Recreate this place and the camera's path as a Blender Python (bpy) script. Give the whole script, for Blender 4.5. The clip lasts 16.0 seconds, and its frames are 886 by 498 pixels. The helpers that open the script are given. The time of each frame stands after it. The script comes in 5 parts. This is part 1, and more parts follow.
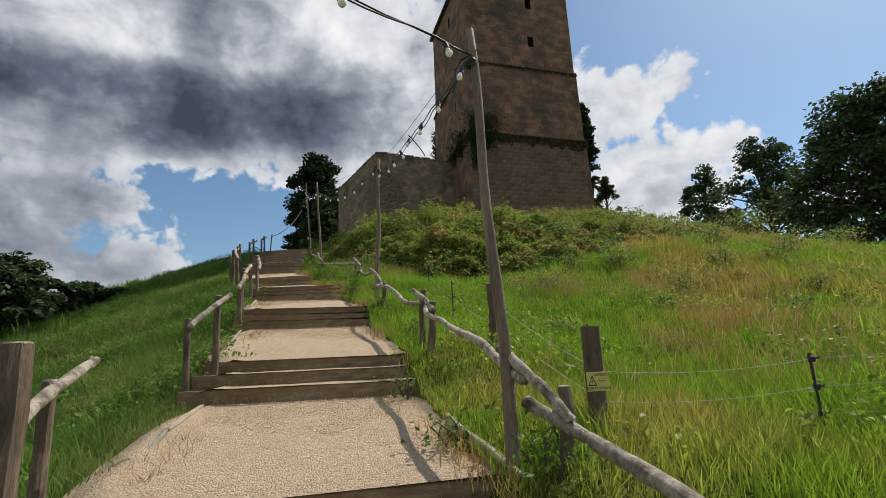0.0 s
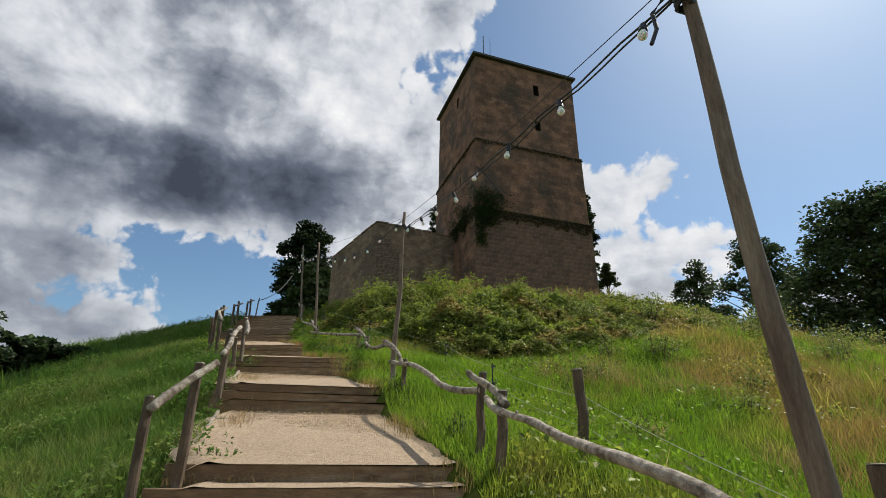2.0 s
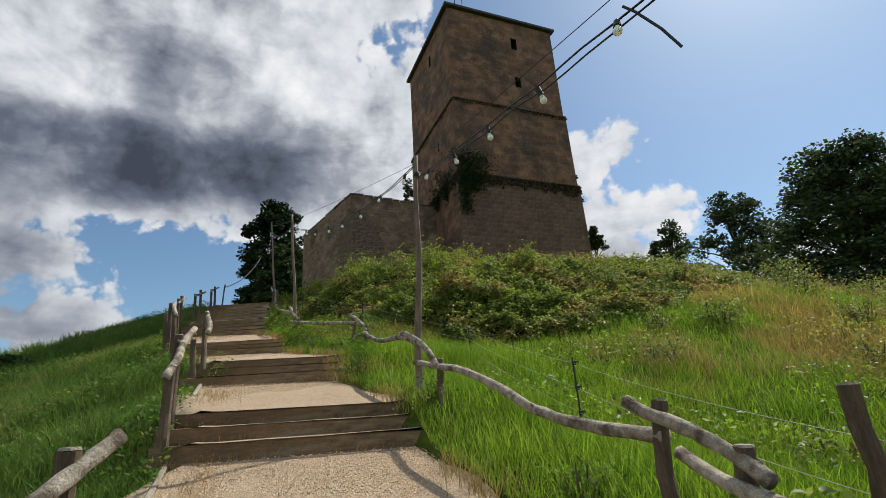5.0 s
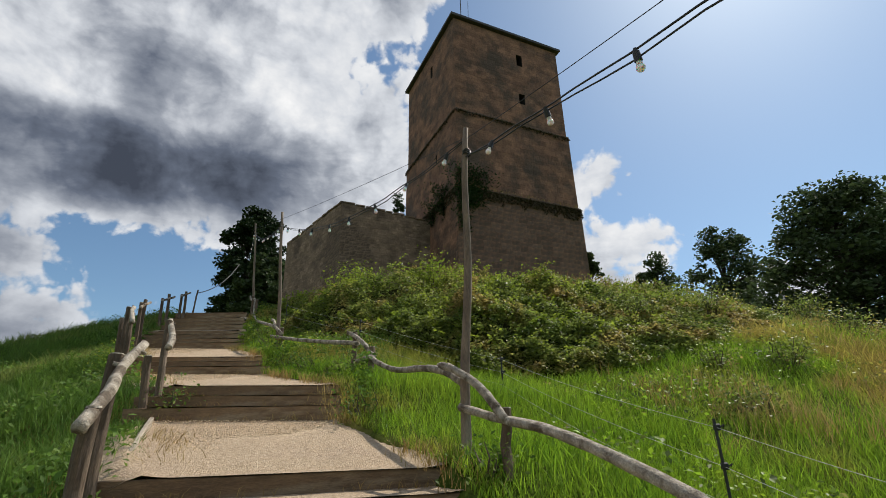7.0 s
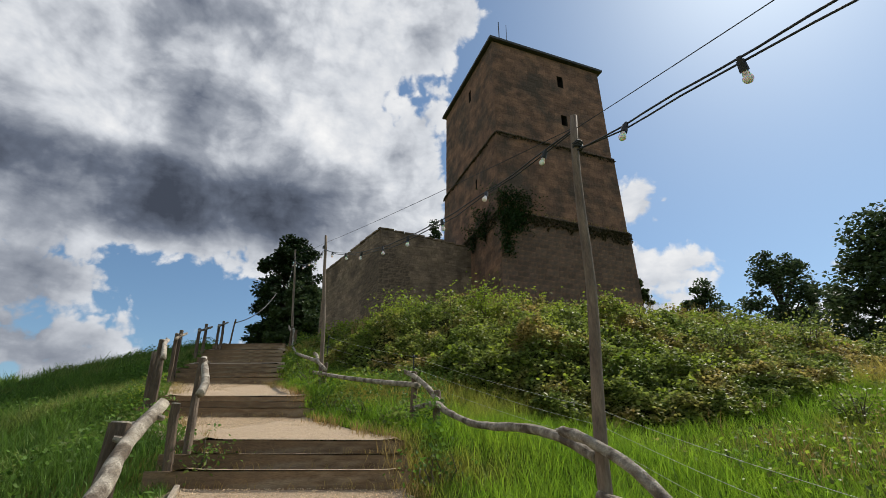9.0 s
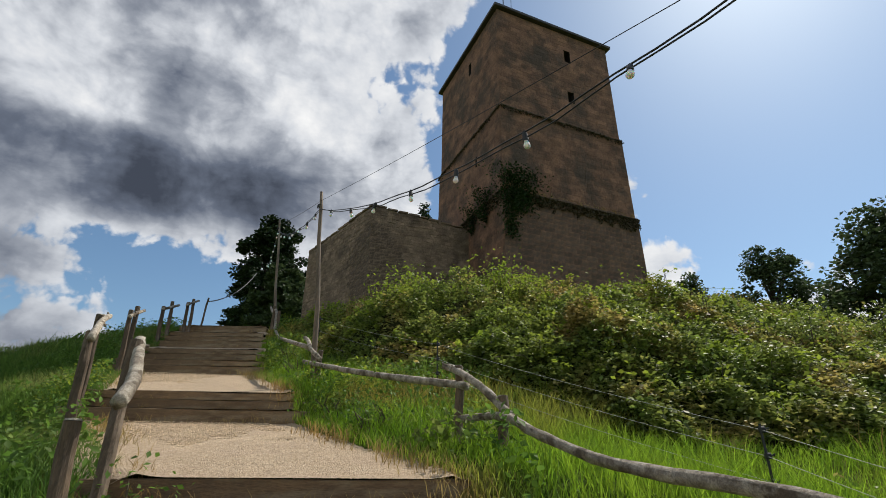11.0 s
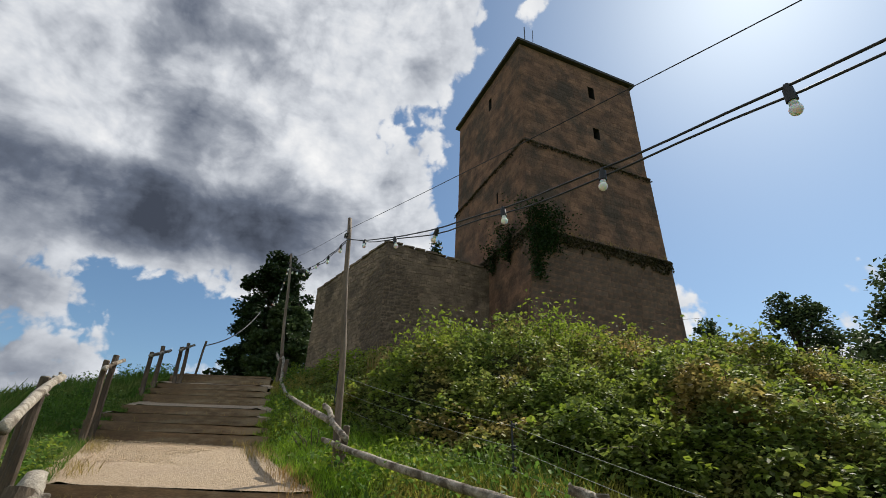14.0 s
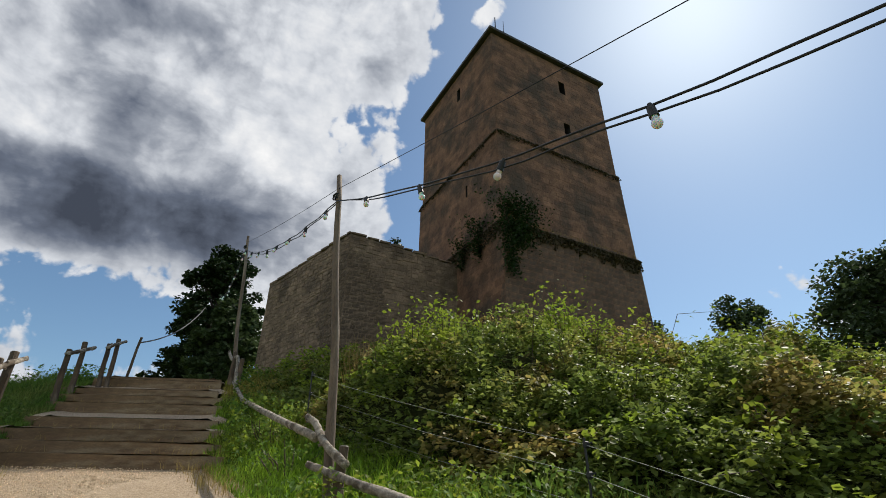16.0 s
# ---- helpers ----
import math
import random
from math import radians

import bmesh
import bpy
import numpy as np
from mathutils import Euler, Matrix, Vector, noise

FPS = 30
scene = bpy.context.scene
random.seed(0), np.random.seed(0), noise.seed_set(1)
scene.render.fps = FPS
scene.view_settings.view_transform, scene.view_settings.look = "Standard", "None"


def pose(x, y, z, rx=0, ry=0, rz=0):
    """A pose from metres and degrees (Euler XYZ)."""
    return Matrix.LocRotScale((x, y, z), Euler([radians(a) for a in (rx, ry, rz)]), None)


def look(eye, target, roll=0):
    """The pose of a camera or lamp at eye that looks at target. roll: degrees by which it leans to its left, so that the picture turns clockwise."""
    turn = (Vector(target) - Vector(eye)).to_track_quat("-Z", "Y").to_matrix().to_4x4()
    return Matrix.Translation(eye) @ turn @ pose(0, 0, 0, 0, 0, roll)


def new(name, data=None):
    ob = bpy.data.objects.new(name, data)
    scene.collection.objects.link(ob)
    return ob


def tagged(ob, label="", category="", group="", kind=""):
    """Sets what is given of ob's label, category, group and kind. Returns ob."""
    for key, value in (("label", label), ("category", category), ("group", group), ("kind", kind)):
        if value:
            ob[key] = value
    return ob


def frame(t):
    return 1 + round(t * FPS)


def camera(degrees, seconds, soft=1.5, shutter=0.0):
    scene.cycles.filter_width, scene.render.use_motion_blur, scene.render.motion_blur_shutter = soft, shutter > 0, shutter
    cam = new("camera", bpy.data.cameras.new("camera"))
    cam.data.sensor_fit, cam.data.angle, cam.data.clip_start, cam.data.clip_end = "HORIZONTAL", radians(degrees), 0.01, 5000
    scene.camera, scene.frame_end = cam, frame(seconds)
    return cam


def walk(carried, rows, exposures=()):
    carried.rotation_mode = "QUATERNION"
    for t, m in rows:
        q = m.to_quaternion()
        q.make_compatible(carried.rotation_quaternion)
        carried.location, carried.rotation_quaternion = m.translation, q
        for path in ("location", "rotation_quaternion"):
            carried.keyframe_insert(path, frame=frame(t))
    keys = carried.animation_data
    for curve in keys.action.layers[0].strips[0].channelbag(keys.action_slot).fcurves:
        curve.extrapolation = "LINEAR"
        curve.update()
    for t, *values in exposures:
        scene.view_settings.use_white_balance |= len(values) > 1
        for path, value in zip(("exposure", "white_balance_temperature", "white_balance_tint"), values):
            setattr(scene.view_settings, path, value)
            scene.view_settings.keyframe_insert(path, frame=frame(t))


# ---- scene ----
cam = camera(84.6, 16.0, soft=0.7)
PATH = [
    (0, (0.824, 0.636, 1.026), (0.623, 2.579, 1.452), -2.5),
    (0.5, (0.545, 1.057, 1.168), (0.455, 3.01, 1.587), -0.8),
    (1, (0.265, 1.453, 1.242), (0.159, 3.378, 1.774), -0.9),
    (1.5, (-0.061, 1.908, 1.281), (-0.189, 3.759, 2.028), -0.1),
    (2, (-0.317, 2.349, 1.286), (-0.446, 4.204, 2.022), 0.8),
    (2.5, (-0.548, 2.95, 1.36), (-0.636, 4.827, 2.045), -1.6),
    (3, (-0.784, 3.44, 1.535), (-0.725, 5.338, 2.163), -3.2),
    (3.5, (-0.865, 3.697, 1.664), (-0.839, 5.587, 2.317), -2.0),
    (4, (-0.928, 4.014, 1.732), (-0.954, 5.912, 2.361), -5.4),
    (4.5, (-1.151, 4.352, 1.89), (-1.179, 6.287, 2.394), -4.1),
    (5, (-1.403, 4.858, 2.002), (-1.411, 6.755, 2.637), -3.7),
    (5.2, (-1.544, 5.028, 2.048), (-1.549, 6.895, 2.765), -3.0),
    (7.3, (-2.311, 6.857, 2.445), (-2.216, 8.725, 3.153), -0.5),
    (7.5, (-2.372, 6.961, 2.459), (-2.268, 8.842, 3.132), 0.0),
    (8, (-2.443, 7.295, 2.674), (-2.434, 9.19, 3.314), -3.1),
    (8.5, (-2.679, 7.494, 2.751), (-2.731, 9.302, 3.603), 1.2),
    (9, (-2.81, 7.863, 2.833), (-2.866, 9.688, 3.651), 0.0),
    (9.2, (-2.874, 8.081, 2.875), (-3.008, 9.9, 3.694), 1.5),
    (11.3, (-3.77, 10.329, 3.433), (-3.678, 12.17, 4.21), -0.2),
    (11.5, (-3.793, 10.401, 3.538), (-3.638, 12.232, 4.328), -1.1),
    (12, (-3.834, 10.591, 3.607), (-3.674, 12.418, 4.404), 0.6),
    (12.5, (-3.917, 10.9, 3.759), (-3.89, 12.751, 4.515), 0.1),
    (13, (-4.121, 11.208, 3.877), (-4.122, 13.067, 4.615), 0.4),
    (13.5, (-4.293, 11.49, 3.972), (-4.276, 13.342, 4.728), 0.3),
    (14, (-4.516, 11.927, 4.065), (-4.521, 13.7, 4.991), 2.1),
    (14.5, (-4.785, 12.381, 4.164), (-4.779, 14.134, 5.128), 0.1),
    (15, (-4.887, 12.848, 4.244), (-4.845, 14.604, 5.199), 0.3),
    (15.5, (-5.079, 13.252, 4.327), (-5.002, 15.003, 5.291), -2.3),
    (16, (-5.295, 13.565, 4.403), (-5.102, 15.322, 5.339), 0.3),
]
walk(cam, [(t, look(eye, target, roll)) for t, eye, target, roll in PATH], [(0, 0.06), (16, 0.06)])

# ---- world, sun ----
SUN_AZ, SUN_EL = 45.0, 50.0          # degrees clockwise from +y, and up


def direction(az, el):
    a, e = radians(az), radians(el)
    return Vector((math.sin(a) * math.cos(e), math.cos(a) * math.cos(e), math.sin(e)))


def build_world():
    w = bpy.data.worlds.new("sky")
    scene.world = w
    w.use_nodes = True
    nt = w.node_tree
    nt.nodes.clear()
    N, L = nt.nodes.new, nt.links.new
    out, bg = N("ShaderNodeOutputWorld"), N("ShaderNodeBackground")
    bg.inputs["Strength"].default_value = 0.1
    sky = N("ShaderNodeTexSky")
    sky.sky_type, sky.sun_disc = "NISHITA", False
    sky.sun_elevation, sky.sun_rotation = radians(SUN_EL), radians(SUN_AZ)
    sky.air_density, sky.dust_density, sky.ozone_density = 1.0, 0.6, 1.5
    tc = N("ShaderNodeTexCoord")

    def math_node(op, a, b=None, clamp=False):
        m = N("ShaderNodeMath")
        m.operation, m.use_clamp = op, clamp
        for k, v in enumerate((a, b)):
            if v is None:
                continue
            if hasattr(v, "is_output"):
                L(v, m.inputs[k])
            else:
                m.inputs[k].default_value = v
        return m.outputs[0]

    def noise_node(scale, detail, rough, off, stretch=(1, 1, 1), dist=0.0):
        mp = N("ShaderNodeMapping")
        mp.inputs["Location"].default_value = off
        mp.inputs["Scale"].default_value = stretch
        L(tc.outputs["Generated"], mp.inputs["Vector"])
        n = N("ShaderNodeTexNoise")
        n.inputs["Scale"].default_value, n.inputs["Detail"].default_value = scale, detail
        n.inputs["Roughness"].default_value, n.inputs["Distortion"].default_value = rough, dist
        L(mp.outputs[0], n.inputs["Vector"])
        return n.outputs["Fac"]

    xyz = N("ShaderNodeSeparateXYZ")
    L(tc.outputs["Generated"], xyz.inputs[0])
    azimuth = math_node("MULTIPLY", math_node("ARCTAN2", xyz.outputs[0], xyz.outputs[1]), 57.2958)
    height = math_node("MULTIPLY", math_node("ARCSINE", xyz.outputs[2]), 57.2958)

    def blob(az, el, wide, tall, tilt=0.0):
        """A soft oval of sky in degrees, 1 in its middle and 0 at its rim."""
        a, e = math_node("SUBTRACT", azimuth, az), math_node("SUBTRACT", height, el)
        c, n = math.cos(radians(tilt)), math.sin(radians(tilt))
        p = math_node("ADD", math_node("MULTIPLY", a, c / wide), math_node("MULTIPLY", e, n / wide))
        q = math_node("SUBTRACT", math_node("MULTIPLY", e, c / tall), math_node("MULTIPLY", a, n / tall))
        d = math_node("ADD", math_node("MULTIPLY", p, p), math_node("MULTIPLY", q, q))
        r = N("ShaderNodeMapRange")
        r.interpolation_type = "SMOOTHSTEP"
        r.inputs["From Min"].default_value, r.inputs["From Max"].default_value = 1.0, 0.0
        L(d, r.inputs["Value"])
        return r.outputs[0]

    def ramp(v, a, b):
        r = N("ShaderNodeMapRange")
        r.interpolation_type = "SMOOTHSTEP"
        r.inputs["From Min"].default_value, r.inputs["From Max"].default_value = a, b
        L(v, r.inputs["Value"])
        return r.outputs[0]

    def reach(az, el, wide, tall, tilt=0.0):
        """Degrees inside the rim of an oval of sky; negative outside."""
        a, e = math_node("SUBTRACT", azimuth, az), math_node("SUBTRACT", height, el)
        c, n = math.cos(radians(tilt)), math.sin(radians(tilt))
        p = math_node("ADD", math_node("MULTIPLY", a, c / wide), math_node("MULTIPLY", e, n / wide))
        q = math_node("SUBTRACT", math_node("MULTIPLY", e, c / tall), math_node("MULTIPLY", a, n / tall))
        d = math_node("SQRT", math_node("ADD", math_node("MULTIPLY", p, p), math_node("MULTIPLY", q, q)))
        return math_node("MULTIPLY", math_node("SUBTRACT", 1.0, d), min(wide, tall))

    billow = noise_node(9.0, 10, 0.62, (1.3, 0.4, 2.2), (1, 1, 1.3), 0.1)
    broad = noise_node(1.6, 4, 0.5, (5.3, 2.4, 0.7), (1, 1, 1.6))
    cover = reach(*CLOUDS[0])
    for oval in CLOUDS[1:]:
        cover = math_node("MAXIMUM", cover, reach(*oval))
    for oval in GAPS:
        cover = math_node("MINIMUM", cover, math_node("MULTIPLY", reach(*oval), -1.0))
    cover = math_node("MINIMUM", cover, 8.0)
    warp = N("ShaderNodeTexNoise")
    warp.inputs["Scale"].default_value, warp.inputs["Detail"].default_value = 9.0, 6
    L(tc.outputs["Generated"], warp.inputs["Vector"])
    shift = N("ShaderNodeVectorMath")
    shift.operation = "MULTIPLY_ADD"
    L(warp.outputs["Color"], shift.inputs[0])
    shift.inputs[1].default_value = (0.09, 0.09, 0.09)
    L(tc.outputs["Generated"], shift.inputs[2])

    def puffs(scale):
        v = N("ShaderNodeTexVoronoi")
        v.feature = "SMOOTH_F1"
        v.inputs["Scale"].default_value, v.inputs["Smoothness"].default_value, v.inputs["Detail"].default_value = scale, 0.3, 2.0
        L(shift.outputs[0], v.inputs["Vector"])
        return math_node("SUBTRACT", 0.5, v.outputs["Distance"])
    heads = math_node("ADD", math_node("MULTIPLY", puffs(11.0), 0.5), math_node("MULTIPLY", puffs(27.0), 0.45))
    dens = math_node("ADD", math_node("MULTIPLY", cover, 0.15), math_node("ADD", math_node("MULTIPLY", math_node("SUBTRACT", billow, 0.5), 0.75), math_node("MULTIPLY", heads, 0.65)))
    mask = ramp(dens, -0.27, -0.10)
    # thick parts of a cloud show their shaded underside, thin rims glow
    thick = math_node("MULTIPLY", broad, 0.25)
    for *oval, gain in SHADED:
        thick = math_node("ADD", thick, math_node("MULTIPLY", blob(*oval), gain))
    relief = noise_node(6.5, 10, 0.60, (2.7, 3.1, 1.6), (1, 1, 1.7), 0.25)
    thick = math_node("ADD", thick, math_node("MULTIPLY", math_node("SUBTRACT", relief, 0.5), 1.7))
    thick = math_node("SUBTRACT", thick, math_node("MULTIPLY", heads, 0.55))
    thick = math_node("MULTIPLY", thick, math_node("ADD", math_node("MULTIPLY", ramp(cover, -1.0, 5.0), 0.45), 0.55))
    tone = N("ShaderNodeValToRGB")
    els = tone.color_ramp.elements
    els[0].position, els[0].color = 0.0, (1.0, 1.0, 1.0, 1)
    els[1].position, els[1].color = 1.0, (0.06, 0.072, 0.10, 1)
    for p, c in ((0.25, (0.70, 0.73, 0.78, 1)), (0.5, (0.34, 0.37, 0.43, 1)), (0.75, (0.14, 0.165, 0.22, 1))):
        e = els.new(p)
        e.color = c
    L(math_node("ADD", math_node("MULTIPLY", thick, 0.57), 0.07), tone.inputs[0])
    lit = N("ShaderNodeVectorMath")
    lit.operation = "SCALE"
    lit.inputs["Scale"].default_value = CLOUD_GLOW
    L(tone.outputs[0], lit.inputs[0])
    blue = N("ShaderNodeVectorMath")
    blue.operation = "MULTIPLY"
    blue.inputs[1].default_value = SKY_GAIN
    L(sky.outputs[0], blue.inputs[0])
    mix = N("ShaderNodeMix")
    mix.data_type = "RGBA"
    L(mask, mix.inputs["Factor"])
    L(blue.outputs[0], mix.inputs["A"])
    L(lit.outputs[0], mix.inputs["B"])
    L(mix.outputs["Result"], bg.inputs["Color"])
    L(bg.outputs[0], out.inputs[0])


CLOUD_GLOW = 9.0
SKY_GAIN = (0.86, 1.0, 1.04)
# ovals of cloud: middle, half width and height in degrees, tilt
CLOUDS = [(-48, 40, 46, 22), (-12, 57, 18, 16), (-15, 30, 14, 15), (-26.5, 20.5, 3.6, 1.2), (-47, 13.5, 11, 5.5), (-42, 9.5, 8, 2.2), (-57, 8, 16, 5), (-46, 5, 15, 2.2),
          (-25.5, 11.2, 3.4, 1.4), (22.6, 27, 3.0, 3.4), (17.5, 26, 5.5, 4), (13.5, 26, 5, 4.5), (25, 20, 4.0, 2.2), (19, 19, 8, 3.6), (17, 15, 11, 4), (45, 19.3, 2, 1.1), (46, 16, 4, 1.5),
          (38, 12.5, 10, 2.4), (15, 53.5, 1.8, 1.0), (-110, 40, 50, 38), (160, 40, 50, 30)]
GAPS = [(-5, 41, 3.5, 1.0, 8), (-37.2, 12.7, 2.0, 0.5), (-30, 14.9, 7.5, 2.4, 0), (23.5, 24, 3, 0.8, 20)]
# shaded undersides: the same, and how deep the shade
SHADED = [(-40, 25.5, 28, 6.0, 4, 0.85), (-29, 24, 15, 5.5, -5, 0.40), (-38, 40, 6, 15, 12, 0.42), (-32, 36, 8, 5, 0, 0.32), (-16, 27, 13, 7, 0, 0.38), (-60, 30, 16, 10, 0, 0.35), (-28, 44, 9, 3.5, -20, 0.22),
          (-42, 50, 24, 8, 0, 0.30), (-25, 31, 16, 5, 0, 0.26), (-46, 10, 16, 5.0, 0, 0.75), (-47, 5.5, 18, 3.0, 0, 0.6), (-48, 17, 12, 5, 0, 0.7), (16, 22, 7, 2.2, 0, 0.28), (20, 16, 10, 2, 0, 0.25), (-14, 46, 10, 7, 0, -0.2), (-16, 37, 9, 5, 0, -0.15), (-100, 40, 50, 30, 0, 0.5)]
build_world()
sun_data = bpy.data.lights.new("sun", "SUN")
sun_data.energy, sun_data.angle, sun_data.color = 4.6, radians(0.6), (1.0, 0.93, 0.81)
sun = new("sun", sun_data)
sun.matrix_world = look(direction(SUN_AZ, SUN_EL) * 100, (0, 0, 0))


# ---- materials ----
def material(name, base, second=None, scale=8.0, rough=0.85, bump=0.0, bump_scale=40.0, coords="Object", third=None, fine=0.25,
             stretch=(1, 1, 1), vary=0.0, island=0.0, metal=0.0, through_light=0.0, third_scale=0.6, third_at=(0.5, 0.62)):
    """A procedural surface: two colours mixed by noise, a third in broad patches, fine grain, relief, a shade for each piece."""
    m = bpy.data.materials.new(name)
    m.use_nodes = True
    nt = m.node_tree
    N, L = nt.nodes.new, nt.links.new
    b = nt.nodes["Principled BSDF"]
    b.inputs["Roughness"].default_value, b.inputs["Metallic"].default_value = rough, metal
    tc = N("ShaderNodeTexCoord")
    mp = N("ShaderNodeMapping")
    mp.inputs["Scale"].default_value = stretch
    L(tc.outputs[coords], mp.inputs["Vector"])

    def tex(s, d=6, r=0.6):
        n = N("ShaderNodeTexNoise")
        n.inputs["Scale"].default_value, n.inputs["Detail"].default_value, n.inputs["Roughness"].default_value = s, d, r
        L(mp.outputs[0], n.inputs["Vector"])
        return n.outputs["Fac"]

    def mixed(f, a, c, mode="MIX"):
        x = N("ShaderNodeMix")
        x.data_type, x.blend_type = "RGBA", mode
        for key, v in (("Factor", f), ("A", a), ("B", c)):
            sock = x.inputs[key] if key != "Factor" else x.inputs[0]
            if key in "AB":
                sock = [i for i in x.inputs if i.name == key and i.type == "RGBA"][0]
            if hasattr(v, "is_output"):
                L(v, sock)
            else:
                sock.default_value = v if isinstance(v, (int, float)) else (*v, 1)
        return [o for o in x.outputs if o.type == "RGBA"][0]

    def stretch01(v, a, c):
        r = N("ShaderNodeMapRange")
        r.inputs["From Min"].default_value, r.inputs["From Max"].default_value = a, c
        L(v, r.inputs["Value"])
        return r.outputs[0]

    col = mixed(stretch01(tex(scale), 0.35, 0.65), base, second or [c * 0.7 for c in base])
    if third:
        col = mixed(stretch01(tex(third_scale, 5), *third_at), col, third)
    if fine:
        g = stretch01(tex(scale * 9, 3), 0.3, 0.7)
        hv = N("ShaderNodeMath")
        hv.operation = "MULTIPLY_ADD"
        L(g, hv.inputs[0])
        hv.inputs[1].default_value, hv.inputs[2].default_value = 2 * fine, 1 - fine
        hs = N("ShaderNodeHueSaturation")
        L(hv.outputs[0], hs.inputs["Value"])
        L(col, hs.inputs["Color"])
        col = hs.outputs[0]
    for amount, node, sock in ((vary, "ShaderNodeObjectInfo", "Random"), (island, "ShaderNodeNewGeometry", "Random Per Island")):
        if amount:
            r = N(node)
            hv = N("ShaderNodeMath")
            hv.operation = "MULTIPLY_ADD"
            L(r.outputs[sock], hv.inputs[0])
            hv.inputs[1].default_value, hv.inputs[2].default_value = 2 * amount, 1 - amount
            hs = N("ShaderNodeHueSaturation")
            L(hv.outputs[0], hs.inputs["Value"])
            L(col, hs.inputs["Color"])
            col = hs.outputs[0]
    L(col, b.inputs["Base Color"])
    if bump:
        bn = N("ShaderNodeBump")
        bn.inputs["Strength"].default_value, bn.inputs["Distance"].default_value = 1.0, bump
        L(tex(bump_scale, 8, 0.65), bn.inputs["Height"])
        L(bn.outputs[0], b.inputs["Normal"])
    if through_light:
        tr = N("ShaderNodeBsdfTranslucent")
        L(col, tr.inputs["Color"])
        mx = N("ShaderNodeMixShader")
        mx.inputs[0].default_value = through_light
        L(b.outputs[0], mx.inputs[1])
        L(tr.outputs[0], mx.inputs[2])
        L(mx.outputs[0], nt.nodes["Material Output"].inputs["Surface"])
    return m


GRASS_SOIL = material("grass_soil", (0.05, 0.085, 0.012), (0.09, 0.125, 0.02), 1.5, 1.0, 0.06, 14, third=(0.22, 0.18, 0.05), third_scale=0.22)
GRASS_SOIL.node_tree.nodes["Principled BSDF"].inputs["Specular IOR Level"].default_value = 0.05
GRAVEL = material("gravel", (0.58, 0.45, 0.29), (0.42, 0.315, 0.19), 26, 0.95, 0.02, 70, third=(0.46, 0.345, 0.23), third_scale=1.2, fine=0.4)


def stony(m, scale, colours, relief):
    """Gives a ground material cells of stones: a colour for each and rounded relief."""
    nt = m.node_tree
    N, L = nt.nodes.new, nt.links.new
    b = nt.nodes["Principled BSDF"]
    tc = N("ShaderNodeTexCoord")
    v = N("ShaderNodeTexVoronoi")
    v.inputs["Scale"].default_value = scale
    L(tc.outputs["Object"], v.inputs["Vector"])
    sep = N("ShaderNodeSeparateColor")
    L(v.outputs["Color"], sep.inputs[0])
    cr = N("ShaderNodeValToRGB")
    cr.color_ramp.elements[0].color, cr.color_ramp.elements[1].color = (*colours[0], 1), (*colours[-1], 1)
    for k, c in enumerate(colours[1:-1], 1):
        cr.color_ramp.elements.new(k / (len(colours) - 1)).color = (*c, 1)
    L(sep.outputs[0], cr.inputs[0])
    old = b.inputs["Base Color"].links[0].from_socket
    mx = N("ShaderNodeMix")
    mx.data_type, mx.blend_type = "RGBA", "MIX"
    mx.inputs[0].default_value = 0.6
    a, c = [i for i in mx.inputs if i.type == "RGBA"]
    L(old, a)
    L(cr.outputs[0], c)
    L([o for o in mx.outputs if o.type == "RGBA"][0], b.inputs["Base Color"])
    inv = N("ShaderNodeMath")
    inv.operation = "SUBTRACT"
    inv.inputs[0].default_value = 1.0
    L(v.outputs["Distance"], inv.inputs[1])
    bn = N("ShaderNodeBump")
    bn.inputs["Distance"].default_value, bn.inputs["Strength"].default_value = relief, 1.0
    L(inv.outputs[0], bn.inputs["Height"])
    if b.inputs["Normal"].links:
        L(b.inputs["Normal"].links[0].from_socket, bn.inputs["Normal"])
    L(bn.outputs[0], b.inputs["Normal"])


stony(GRAVEL, 62, [(0.24, 0.165, 0.11), (0.46, 0.335, 0.225), (0.57, 0.425, 0.295), (0.39, 0.28, 0.185), (0.68, 0.55, 0.41)], 0.012)
PEBBLE = material("pebble", (0.64, 0.50, 0.33), (0.48, 0.36, 0.23), 8, 0.9, fine=0.15, island=0.45)
BOARD = material("step_board", (0.215, 0.135, 0.07), (0.12, 0.075, 0.04), 3, 0.85, 0.006, 30, stretch=(1, 6, 6), vary=0.2, third=(0.26, 0.19, 0.115), third_scale=1.1)
EDGE_WOOD = material("edge_board", (0.36, 0.31, 0.24), (0.22, 0.18, 0.13), 3, 0.85, 0.006, 30, stretch=(6, 1, 6), vary=0.2)
BARKED = material("post_wood", (0.135, 0.092, 0.056), (0.055, 0.038, 0.025), 5, 0.85, 0.012, 22, stretch=(3, 3, 0.6), vary=0.2, third=(0.19, 0.14, 0.095), third_scale=2.4)
GREYED = material("greyed_wood", (0.50, 0.445, 0.36), (0.22, 0.18, 0.135), 14, 0.85, 0.025, 45, third=(0.12, 0.09, 0.062), third_scale=5.5, vary=0.15, fine=0.35)
POLE_WOOD = material("pole_wood", (0.23, 0.17, 0.12), (0.12, 0.085, 0.06), 5, 0.8, 0.008, 22, stretch=(3, 3, 0.5), third=(0.30, 0.25, 0.19), third_scale=0.9, vary=0.15)
